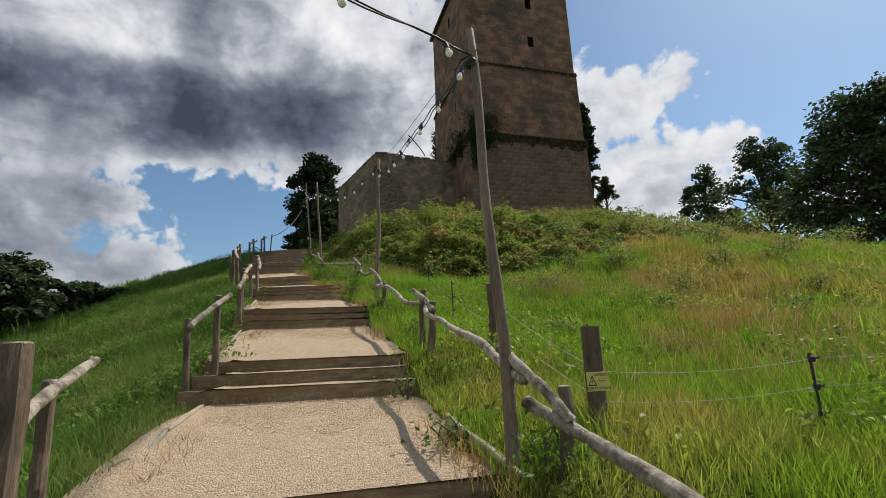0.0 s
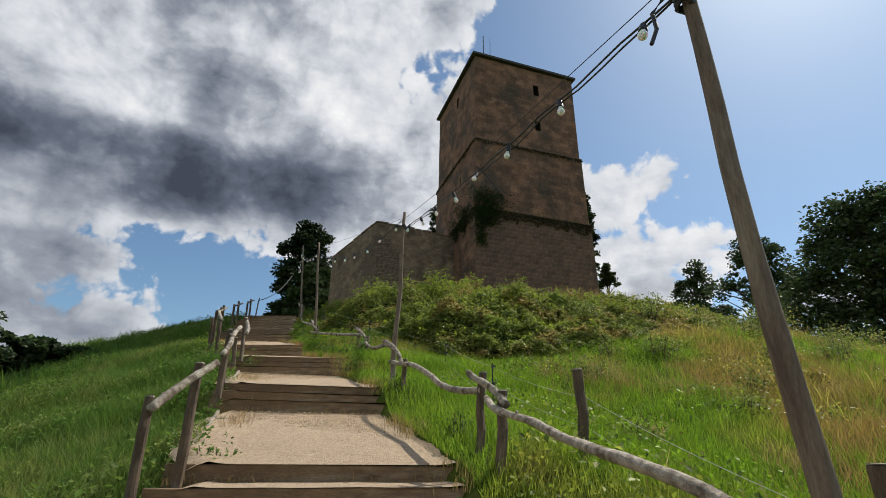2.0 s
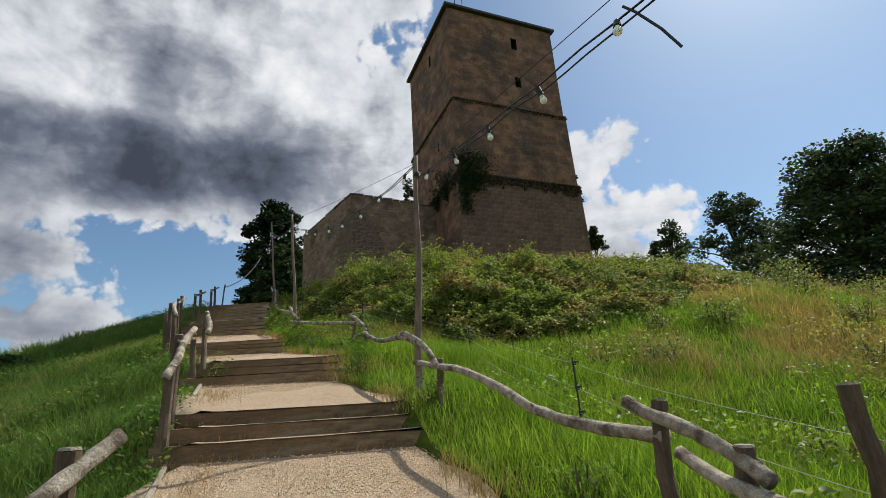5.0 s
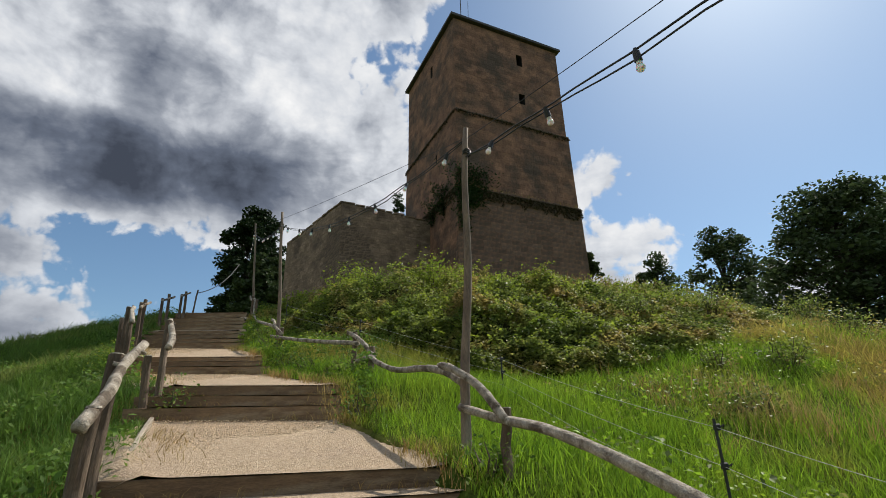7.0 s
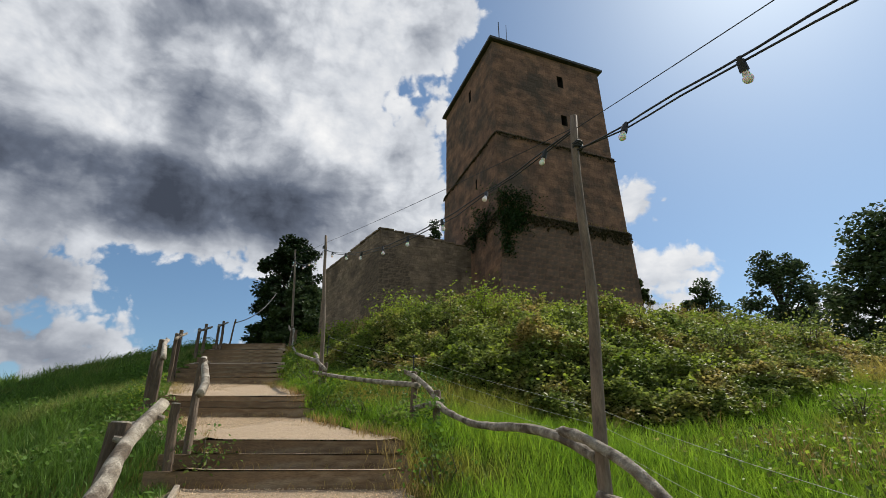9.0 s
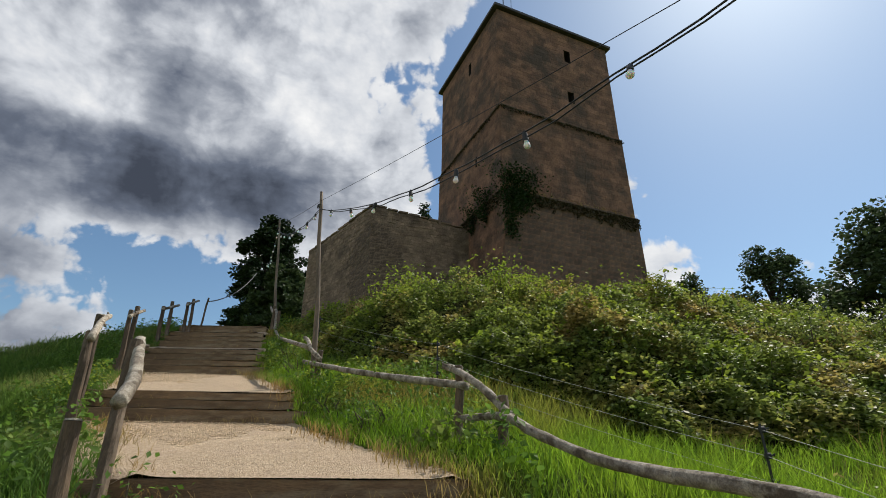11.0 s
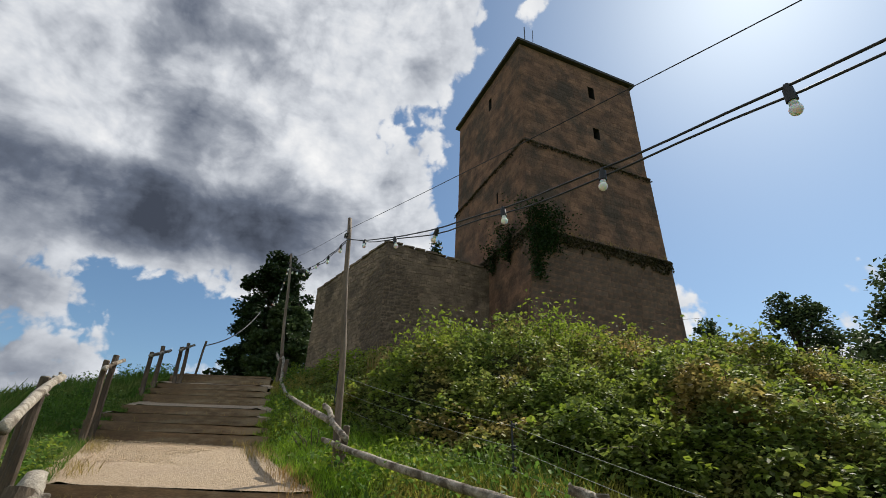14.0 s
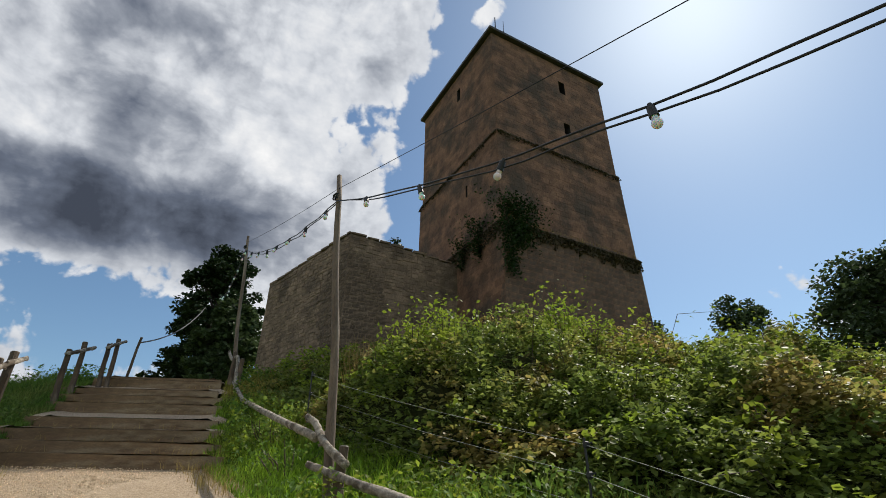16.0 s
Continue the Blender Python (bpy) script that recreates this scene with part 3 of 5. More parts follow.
def build_ring_wall():
    wall = thing("wall_ruin", "broken curtain wall of grey brown rubble stone", "wall", kind="structure")
    rnd = random.Random(21)
    blocks = []
    for (a, za), (b, zb) in (((WALL_A, 16.75), (WALL_B, 16.1)), ((WALL_D, 16.15), (WALL_A, 16.75))):
        d = (b - a)
        length = d.length
        d.normalize()
        inward = Vector((-d.y, d.x, 0))
        bm = bmesh.new()
        n = 18
        rows = []
        for i in range(n + 1):
            p = a + d * (length * i / n)
            zt = za + (zb - za) * i / n - 0.06 + rnd.uniform(-0.07, 0.07) * (0 < i < n)
            rows.append([bm.verts.new((q.x, q.y, z)) for q, z in ((p, 7.5), (p, zt), (p + inward * 1.1, zt + 0.02), (p + inward * 1.1, 7.5))])
        for r, s in zip(rows, rows[1:]):
            for k in range(4):
                bm.faces.new((r[k], s[k], s[(k + 1) % 4], r[(k + 1) % 4]))
        bm.faces.new(rows[0])
        bm.faces.new(rows[-1][::-1])
        bmesh.ops.recalc_face_normals(bm, faces=bm.faces)
        part("wall_core", bm, GREY_STONE, wall)
        z = 9.5
        while z < max(za, zb) - 0.1:
            tall, s = rnd.uniform(0.12, 0.24), rnd.uniform(-0.3, 0)
            while s < length:
                wide = rnd.uniform(0.18, 0.58)
                lo, hi = max(s, 0), min(s + wide, length)
                s += wide
                top = za + (zb - za) * (lo / length)
                if hi - lo > 0.1 and z + tall < top - 0.02:
                    p = a + d * ((lo + hi) / 2) + inward * (0.045 - rnd.uniform(0.0, 0.03))
                    blocks.append((Vector((p.x, p.y, z + tall / 2 + rnd.uniform(-0.05, 0.05))), ((hi - lo) * rnd.uniform(0.78, 1.0), 0.10, tall * rnd.uniform(0.62, 1.0)), math.degrees(math.atan2(d.y, d.x)) + rnd.uniform(-4, 4)))
            z += tall
        # coping of flat stones
        s = 0.0
        while s < length - 0.3:
            wide = min(rnd.uniform(0.5, 0.9), length - s)
            p = a + d * (s + wide / 2) + inward * 0.5
            blocks.append((Vector((p.x, p.y, za + (zb - za) * (s + wide / 2) / length + rnd.uniform(-0.02, 0.03))), (wide - 0.05, 1.12, rnd.uniform(0.06, 0.16)), math.degrees(math.atan2(d.y, d.x))))
            s += wide
    blocks.sort(key=lambda b: (b[0] - Vector((-8, 34, 13))).length)
    return wall, blocks


tower = build_tower()
build_antenna()
ring_wall, rubble = build_ring_wall()


# ---- posts, rails and poles ----
def post(x, y, top, r=0.05, lean=(0, 0), label="rough round wooden post beside a stepped path", square=False, group="fence posts", foot=0.35):
    z = float(land(x, y, True))
    r = r if square else r * 0.88
    ob = tagged(new("fence_post"), label, "post", group)
    ob.location = (x, y, z)
    bm = bmesh.new()
    h = top - z
    seed = int(abs(x * 71 + y * 131) * 10)
    if square:
        box(bm, (2.1 * r, 1.7 * r, h + foot), Matrix.Translation((0, 0, (h - foot) / 2)), 0.008)
        bmesh.ops.rotate(bm, verts=bm.verts, matrix=Matrix.Rotation(radians(14), 3, "Z"))
    else:
        n = 6
        pts = [(lean[0] * (i / n) ** 1.2 + 0.012 * math.sin(seed + 1.9 * i), lean[1] * (i / n) + 0.012 * math.cos(seed + 2.3 * i), -foot + (h + foot) * i / n) for i in range(n + 1)]
        tube(bm, pts, [r * (1.12 - 0.12 * i / n) for i in range(n + 1)], 10, 0.06, seed)
    part("shaft", bm, BARKED, ob)
    bm = bmesh.new()
    tip = Vector((lean[0], lean[1], h))
    if square:
        box(bm, (2.0 * r, 1.6 * r, 0.006), Matrix.Translation((0, 0, h + 0.004)) @ Matrix.Rotation(radians(14), 4, "Z"))
    else:
        bmesh.ops.create_cone(bm, cap_ends=True, segments=10, radius1=r * 0.97, radius2=r * 0.86, depth=0.012, matrix=Matrix.Translation((pts[-1][0], pts[-1][1], h + 0.005)))
    part("cut_end", bm, GREYED, ob, "greyed sawn end grain")
    return ob


def rail(points, r0, r1, label, seed, knots=0.15):
    """A crooked rail branch through points."""
    pts = [Vector(p) for p in points]
    fine = []
    for i in range(len(pts) - 1):
        p0, p1, p2, p3 = pts[max(i - 1, 0)], pts[i], pts[i + 1], pts[min(i + 2, len(pts) - 1)]
        for k in range(5):
            t = k / 5
            fine.append(0.5 * ((2 * p1) + (p2 - p0) * t + (2 * p0 - 5 * p1 + 4 * p2 - p3) * t * t + (3 * p1 - p0 - 3 * p2 + p3) * t ** 3))
    fine.append(pts[-1])
    o = fine[0]
    ob = tagged(new("fence_rail"), label, "rail", "fence rails")
    ob.location = o
    n = len(fine) - 1
    bm = bmesh.new()
    tube(bm, [p - o for p in fine], [r0 + (r1 - r0) * i / n for i in range(n + 1)], 10, knots, seed)
    part("branch", bm, GREYED, ob, smooth=True)
    rnd = random.Random(seed)
    for _ in range(3):
        i = rnd.randrange(1, n)
        d = Vector((rnd.uniform(-1, 1), rnd.uniform(-1, 1), rnd.uniform(-0.4, 1))).normalized()
        bm = bmesh.new()
        tube(bm, [fine[i] - o, fine[i] - o + d * (r0 + 0.025)], [r0 * 0.55, r0 * 0.35], 7, 0.1, seed)
        part("knot", bm, GREYED, ob)
    return ob


GREY_RAIL = "silvery weathered crooked branch used as a handrail"
# right-hand side, from the bottom up: joints where two rails meet on a pair of uprights
post(1.22, 4.12, 0.78, 0.05, (0.03, 0))
post(-0.30, 7.81, 1.99, 0.05, (0.05, 0))
post(-0.11, 7.38, 1.76, 0.055, (0.06, 0))
post(-1.56, 10.95, 2.62, 0.05)
post(-3.47, 15.30, 4.14, 0.05)
post(-3.10, 14.72, 3.78, 0.055)
post(-5.67, 18.40, 4.88, 0.05)
post(-8.72, 24.75, 7.45, 0.06)
post(-8.45, 24.4, 7.2, 0.055)
rail([(0.99, 4.32, 0.68), (1.22, 4.06, 0.55), (1.45, 3.5, 0.44), (1.62, 2.75, 0.36), (1.95, 1.2, 0.1), (2.3, 0.0, 0.0)], 0.043, 0.051, GREY_RAIL, 1)
rail([(0.83, 4.40, 1.06), (0.96, 4.19, 0.93), (1.12, 4.05, 0.76), (1.25, 3.98, 0.58)], 0.035, 0.039, GREY_RAIL, 2)
rail([(-0.21, 7.74, 1.72), (-0.12, 7.33, 1.58), (0.14, 6.65, 1.45), (0.33, 6.1, 1.31), (0.66, 5.05, 1.13), (0.83, 4.5, 0.96), (0.98, 4.12, 0.83)], 0.034, 0.037, GREY_RAIL, 3)
rail([(-0.40, 7.90, 2.00), (-0.33, 7.78, 1.93), (-0.16, 7.5, 1.80), (-0.03, 7.25, 1.62)], 0.035, 0.039, GREY_RAIL, 4)
rail([(-1.9, 11.45, 2.66), (-1.66, 11.05, 2.56), (-1.32, 10.22, 2.42), (-1.0, 9.51, 2.19), (-0.77, 8.94, 1.98), (-0.52, 8.37, 1.86), (-0.25, 7.78, 1.80)], 0.035, 0.043, GREY_RAIL, 5)
rail([(-2.07, 11.62, 3.07), (-1.95, 11.4, 3.0), (-1.74, 11.1, 2.80), (-1.58, 10.82, 2.52)], 0.035, 0.039, GREY_RAIL, 6)
rail([(-3.5, 15.35, 3.62), (-3.12, 14.6, 3.60), (-2.95, 14.1, 3.45), (-2.62, 13.37, 3.25), (-2.2, 12.4, 3.14), (-2.0, 11.9, 3.03), (-1.86, 11.5, 2.88)], 0.035, 0.043, GREY_RAIL, 7)
rail([(-3.62, 15.5, 4.17), (-3.5, 15.3, 4.10), (-3.25, 14.9, 3.86), (-3.05, 14.6, 3.60)], 0.035, 0.039, GREY_RAIL, 8)
rail([(-6.0, 18.7, 4.75), (-5.6, 18.1, 4.60), (-5.04, 17.34, 4.41), (-4.22, 16.28, 4.16), (-3.75, 15.6, 4.02), (-3.40, 15.2, 3.93)], 0.035, 0.043, GREY_RAIL, 9)
rail([(-6.1, 18.95, 5.22), (-5.98, 18.75, 5.12), (-5.85, 18.5, 4.92), (-5.62, 18.25, 4.72)], 0.035, 0.039, GREY_RAIL, 10)
rail([(-8.6, 24.6, 6.75), (-8.0, 23.2, 6.2), (-7.7, 22.5, 5.98), (-6.64, 20.02, 5.36), (-6.2, 19.1, 5.12), (-5.95, 18.6, 4.98)], 0.035, 0.043, GREY_RAIL, 12)
rail([(-8.98, 25.1, 7.55), (-8.8, 24.85, 7.30), (-8.62, 24.6, 7.30), (-8.5, 24.35, 6.85), (-8.35, 24.0, 6.45)], 0.035, 0.039, GREY_RAIL, 13)

# left-hand side
post(-2.10, 3.62, 0.97, 0.05)
post(-1.38, 2.70, 1.16, 0.075, (-0.01, 0), "thick dark brown barked wooden post")
post(-2.98, 6.40, 1.60, 0.045, (-0.05, 0))
post(-2.95, 6.92, 1.95, 0.05)
post(-4.28, 9.90, 2.62, 0.055)
post(-4.58, 10.50, 3.04, 0.06)
post(-5.78, 13.50, 4.06, 0.05, (-0.22, 0.38))
post(-5.76, 13.22, 3.45, 0.055, (-0.08, 0))
post(-8.58, 17.10, 4.86, 0.055, (-0.10, 0))
post(-7.52, 15.62, 4.42, 0.055, (-0.09, 0))
post(-8.44, 16.95, 5.06, 0.055, (-0.05, 0))
post(-10.10, 20.20, 6.02, 0.055, (-0.06, 0))
post(-10.22, 20.55, 6.20, 0.055, (-0.05, 0))
post(-11.18, 23.2, 6.96, 0.055, (-0.06, 0))
post(-11.25, 23.7, 7.25, 0.055, (-0.05, 0))
post(-11.12, 24.3, 7.40, 0.05, (-0.06, 0))
post(-11.10, 24.55, 7.58, 0.05, (-0.05, 0))
post(-11.62, 26.2, 8.12, 0.035, (0.10, 0), "thin tall leaning wooden pole at the top of the steps")
rail([(-1.20, 2.30, 0.50), (-1.72, 3.1, 0.80), (-2.02, 3.62, 0.95), (-2.26, 4.15, 1.10)], 0.043, 0.035, GREY_RAIL, 21)
rail([(-2.93, 6.30, 1.50), (-2.93, 6.62, 1.70), (-2.90, 6.90, 1.87), (-2.89, 7.12, 1.99)], 0.039, 0.035, GREY_RAIL, 22)
rail([(-4.22, 9.72, 2.50), (-4.33, 10.1, 2.72), (-4.48, 10.45, 2.95), (-4.58, 10.85, 3.18)], 0.043, 0.035, GREY_RAIL, 23)
rail([(-5.58, 13.18, 3.55), (-5.66, 13.40, 3.70), (-5.86, 13.72, 3.90), (-6.06, 14.02, 4.10)], 0.045, 0.04, GREY_RAIL, 24, 0.14)
rail([(-7.48, 15.48, 4.42), (-7.98, 16.25, 4.74), (-8.45, 17.0, 5.02), (-8.58, 17.28, 5.13)], 0.045, 0.04, GREY_RAIL, 25)
rail([(-10.10, 20.10, 5.86), (-10.15, 20.35, 6.0), (-10.2, 20.7, 6.16)], 0.039, 0.035, GREY_RAIL, 26)
rail([(-11.2, 23.1, 6.86), (-11.23, 23.5, 7.02), (-11.24, 23.95, 7.22)], 0.039, 0.035, GREY_RAIL, 27)
rail([(-11.12, 24.15, 7.28), (-11.12, 24.4, 7.42), (-11.1, 24.75, 7.60)], 0.035, 0.031, GREY_RAIL, 28)


def light_pole(foot, top, r, name_label):
    z = float(land(foot[0], foot[1], True))
    ob = tagged(new("light_pole"), name_label, "pole", "string light poles")
    ob.location = (foot[0], foot[1], z)
    a, b = Vector((0, 0, -0.4)), Vector(top) - ob.location
    bm = bmesh.new()
    seed = int(abs(foot[1]) * 10)
    pts = bowed(a, b, 12, 0, 0.012, seed)
    pts = [Vector((p.x + 0.014 * math.sin(i * 0.9 + seed), p.y, a.z + (b.z - a.z) * i / 12)) for i, p in enumerate(pts)]
    pts[-1] = b
    tube(bm, pts, [r * (1.25 - 0.5 * i / 12) for i in range(13)], 10, 0.05, seed)
    part("shaft", bm, POLE_WOOD, ob, smooth=True)
    bm = bmesh.new()
    for k in range(3):
        c = b + Vector((0, 0, -0.30 - 0.022 * k))
        tube(bm, [c + Vector((math.cos(t) * r, math.sin(t) * r, 0.01 * math.sin(3 * t + k))) for t in np.linspace(0, 6.2, 12)], 0.010, 6)
    part("cable_tie", bm, RUBBER, ob, "black cable wound round the pole")
    return ob


POLES = [((0.90, 4.28), (0.754, 4.246, 3.68)), ((-1.86, 11.5), (-1.75, 11.39, 5.70)), ((-5.72, 18.5), (-6.05, 18.67, 8.08)), ((-8.75, 25.1), (-9.14, 25.14, 10.62)), ((-3.1, -0.6), (-3.0, -0.6, 3.4))]
for foot, top in POLES:
    light_pole(foot, top, 0.042, "tall slender peeled wooden pole carrying string lights")

BULB = bpy.data.materials.new("bulb_glass")
BULB.use_nodes = True
_b = BULB.node_tree.nodes["Principled BSDF"]
_b.inputs["Base Color"].default_value = (0.92, 0.92, 0.90, 1)
_b.inputs["Roughness"].default_value = 0.12
_b.inputs["Subsurface Weight"].default_value = 0.3


def bulb_meshes():
    bm = bmesh.new()
    bmesh.ops.create_uvsphere(bm, u_segments=14, v_segments=9, radius=0.029, matrix=Matrix.Translation((0, 0, -0.128)))
    for v in bm.verts:
        if v.co.z > -0.105:
            v.co.x *= 0.82
            v.co.y *= 0.82
    bmesh.ops.create_cone(bm, segments=12, cap_ends=True, radius1=0.021, radius2=0.016, depth=0.03, matrix=Matrix.Translation((0, 0, -0.092)))
    g = bpy.data.meshes.new("bulb")
    bm.to_mesh(g)
    bm.free()
    g.materials.append(BULB)
    g.polygons.foreach_set("use_smooth", [True] * len(g.polygons))
    bm = bmesh.new()
    bmesh.ops.create_cone(bm, segments=12, cap_ends=True, radius1=0.026, radius2=0.022, depth=0.065, matrix=Matrix.Translation((0, 0, -0.050)))
    bmesh.ops.create_cone(bm, segments=8, cap_ends=True, radius1=0.016, radius2=0.012, depth=0.03, matrix=Matrix.Translation((0, 0, -0.008)))
    s = bpy.data.meshes.new("socket")
    bm.to_mesh(s)
    bm.free()
    s.materials.append(RUBBER)
    return g, s


BULB_MESH, SOCKET_MESH = bulb_meshes()


def string_light(a, b, sag, seed, step=0.98, first=0.35, second=True):
    """A sagging cable with lamps along it, and the slack cable beside it."""
    a, b = Vector(a), Vector(b)
    ob = tagged(new("string_light"), "black festoon cable with round white bulbs between poles", "string light", "string lights")
    ob.location = a
    d = b - a

    def at(t, extra=0.0):
        return d * t + Vector((0, 0, -4 * (sag + extra) * t * (1 - t)))
    for extra, r, shift in ((0, 0.0072, 0), (0.05, 0.0065, 0.02))[:2 if second else 1]:
        bm = bmesh.new()
        pts = [at(i / 28, extra) + Vector((0.012 * math.sin(i * 1.7 + seed) + shift, 0, 0.014 * math.sin(i * 1.1 + seed + shift * 40) * (1 if shift else 0.3))) for i in range(29)]
        tube(bm, pts, r, 6)
        part("cable", bm, RUBBER, ob, smooth=True)
    n, s, rnd = 0, first, random.Random(seed)
    while s < d.length - 0.2:
        m = Matrix.Translation(at(s / d.length)) @ pose(0, 0, 0, rnd.uniform(-22, 22), rnd.uniform(-22, 22), 0)
        sock = new("socket", SOCKET_MESH)
        sock.parent, sock.matrix_basis = ob, m
        glass = new("bulb", BULB_MESH)
        glass.parent = sock
        s += step * rnd.uniform(0.97, 1.03)


def span_wire(a, b, sag, r, name, label, mat=None):
    a, b = Vector(a), Vector(b)
    ob_pts = [(b - a) * (i / 20) + Vector((0, 0, -4 * sag * (i / 20) * (1 - i / 20))) for i in range(21)]
    bm = bmesh.new()
    tube(bm, ob_pts, r, 5)
    ob = part(name, bm, mat or RUBBER)
    ob.location = a
    return tagged(ob, label, "cable")


string_light((0.78, 4.22, 3.46), (-1.75, 11.37, 5.32), 0.08, 1)
string_light((-1.76, 11.42, 5.58), (-6.04, 18.64, 7.68), 0.49, 2, 1.07, 0.38)
string_light((-6.06, 18.70, 7.70), (-9.12, 25.10, 10.2), 0.30, 3)
string_light((0.74, 4.22, 3.44), (-3.0, -0.58, 3.1), 0.10, 4, first=0.3)
string_light((-9.14, 25.18, 10.2), (-13.4, 36.0, 13.2), 0.5, 5, 1.1)
span_wire((0.76, 4.25, 3.56), (-1.75, 11.39, 5.56), 0.06, 0.0035, "support_wire", "thin dark tension wire between wooden poles")
span_wire((-1.75, 11.39, 5.58), (-6.05, 18.67, 7.88), 0.04, 0.0035, "support_wire", "thin dark tension wire between wooden poles")
span_wire((-6.05, 18.67, 7.88), (-9.14, 25.14, 10.44), 0.05, 0.0035, "support_wire", "thin dark tension wire between wooden poles")
span_wire((-11.52, 26.2, 8.0), (-15.5, 40.0, 14.0), 0.4, 0.02, "bunting_cable", "dark cable with small flags rising into a tree")
bm = bmesh.new()
tube(bm, [(0, 0, 0), (-0.10, 0.04, -0.02), (-0.16, 0.06, -0.10), (-0.15, 0.06, -0.20), (-0.19, 0.06, -0.30)], 0.011, 6)
ob = part("cable_end", bm, RUBBER)
bm = bmesh.new()
tube(bm, [(0, 0, 0), (0.05, -0.02, -0.06), (0.16, -0.05, -0.22), (0.24, -0.06, -0.36)], 0.008, 6)
tail = part("cable_end", bm, RUBBER)
tail.location = (-0.28, 7.12, 4.17)
tagged(tail, "loose black cable end hanging from string lights", "cable")
ob.location = (0.77, 4.24, 3.45)
tagged(ob, "loose black cable end hanging from a pole", "cable")


# ---- electric fence on the meadow side ----
W1 = post(1.61, 4.99, 1.21, 0.062, label="thick squared brown fence post with a yellow warning sign", square=True)
post(0.76, 7.68, 2.01, 0.06, label="thick rounded brown fence post on a meadow")
SIGN_YELLOW = material("sign_yellow", (0.62, 0.52, 0.14), (0.55, 0.46, 0.12), 12, 0.5, fine=0.05)
INK = material("sign_ink", (0.015, 0.015, 0.015), (0.02, 0.02, 0.02), 10, 0.6, fine=0.0)


def warning_sign():
    """A plate wrapped round the post, facing the path."""
    eye = Vector((0.82, 0.64, 0))
    at = Vector((1.61, 4.99, 0.76))
    d = (at - eye)
    d.z = 0
    d.normalize()
    side = Vector((d.y, -d.x, 0))
    turn = radians(14)
    right, front = Vector((math.cos(turn), math.sin(turn), 0)), Vector((math.sin(turn), -math.cos(turn), 0))
    sign = tagged(new("warning_sign"), "small yellow electric fence warning sign on a post", "sign")
    sign.matrix_world = Matrix(((right.x, 0, front.x, at.x + front.x * 0.058), (right.y, 0, front.y, at.y + front.y * 0.058), (0, 1, 0, at.z), (0, 0, 0, 1)))
    bm = bmesh.new()
    box(bm, (0.195, 0.155, 0.004), Matrix(), 0.001)
    part("plate", bm, SIGN_YELLOW, sign)
    for pts in ([(-0.09, -0.034), (-0.012, -0.034), (-0.051, 0.052)],):
        bm = bmesh.new()
        o = [Vector((x, y, 0.0045)) for x, y in pts]
        c = sum(o, Vector()) / 3
        i = [c + (p - c) * 0.72 for p in o]
        for k in range(3):
            bm.faces.new([bm.verts.new(p) for p in (o[k], o[(k + 1) % 3], i[(k + 1) % 3], i[k])])
        part("triangle", bm, INK, sign)
    bm = bmesh.new()
    bm.faces.new([bm.verts.new((x, y, 0.0045)) for x, y in ((-0.050, 0.016), (-0.057, -0.006), (-0.050, -0.004), (-0.053, -0.022), (-0.043, 0.003), (-0.050, 0.001), (-0.045, 0.016))])
    part("bolt_mark", bm, INK, sign)
    for text, x, y, size in (("VORSICHT", 0.034, 0.044, 0.029), ("ELEKTROZAUN", 0.0, -0.064, 0.030)):
        cu = bpy.data.curves.new("lettering", "FONT")
        cu.body, cu.size, cu.align_x, cu.extrude = text, size, "CENTER", 0.0004
        tx = bpy.data.objects.new("lettering", cu)
        scene.collection.objects.link(tx)
        bpy.context.view_layer.update()
        me = bpy.data.meshes.new_from_object(tx.evaluated_get(bpy.context.evaluated_depsgraph_get()))
        bpy.data.objects.remove(tx)
        me.materials.clear()
        me.materials.append(INK)
        ob = new("lettering", me)
        ob.parent, ob.location = sign, (x, y, 0.0045)
    for y in (0.018, 0.006, -0.006):
        bm = bmesh.new()
        box(bm, (0.07 if y > 0 else 0.05, 0.003, 0.0004), Matrix.Translation((0.035, y, 0.0045)))
        part("small_print", bm, INK, sign)


warning_sign()


def stake(x, y, top):
    z = float(land(x, y, True))
    ob = tagged(new("fence_stake"), "thin black plastic electric fence stake in grass", "stake", "electric fence stakes")
    ob.location = (x, y, z)
    h = top - z
    bm = bmesh.new()
    tube(bm, [(0, 0, -0.2), (0.004, 0, h * 0.5), (0, 0, h)], 0.011, 7)
    part("rod", bm, RUBBER, ob)
    for f in (0.93, 0.62, 0.32):
        bm = bmesh.new()
        box(bm, (0.05, 0.035, 0.05), Matrix.Translation((0.012, 0, h * f)), 0.008)
        tube(bm, [(0.02, -0.03, h * f), (0.05, -0.03, h * f + 0.015), (0.06, 0.0, h * f)], 0.006, 5)
        part("insulator", bm, RUBBER, ob)
    return [Vector((x, y, z + h * f)) for f in (0.93, 0.62, 0.32)]


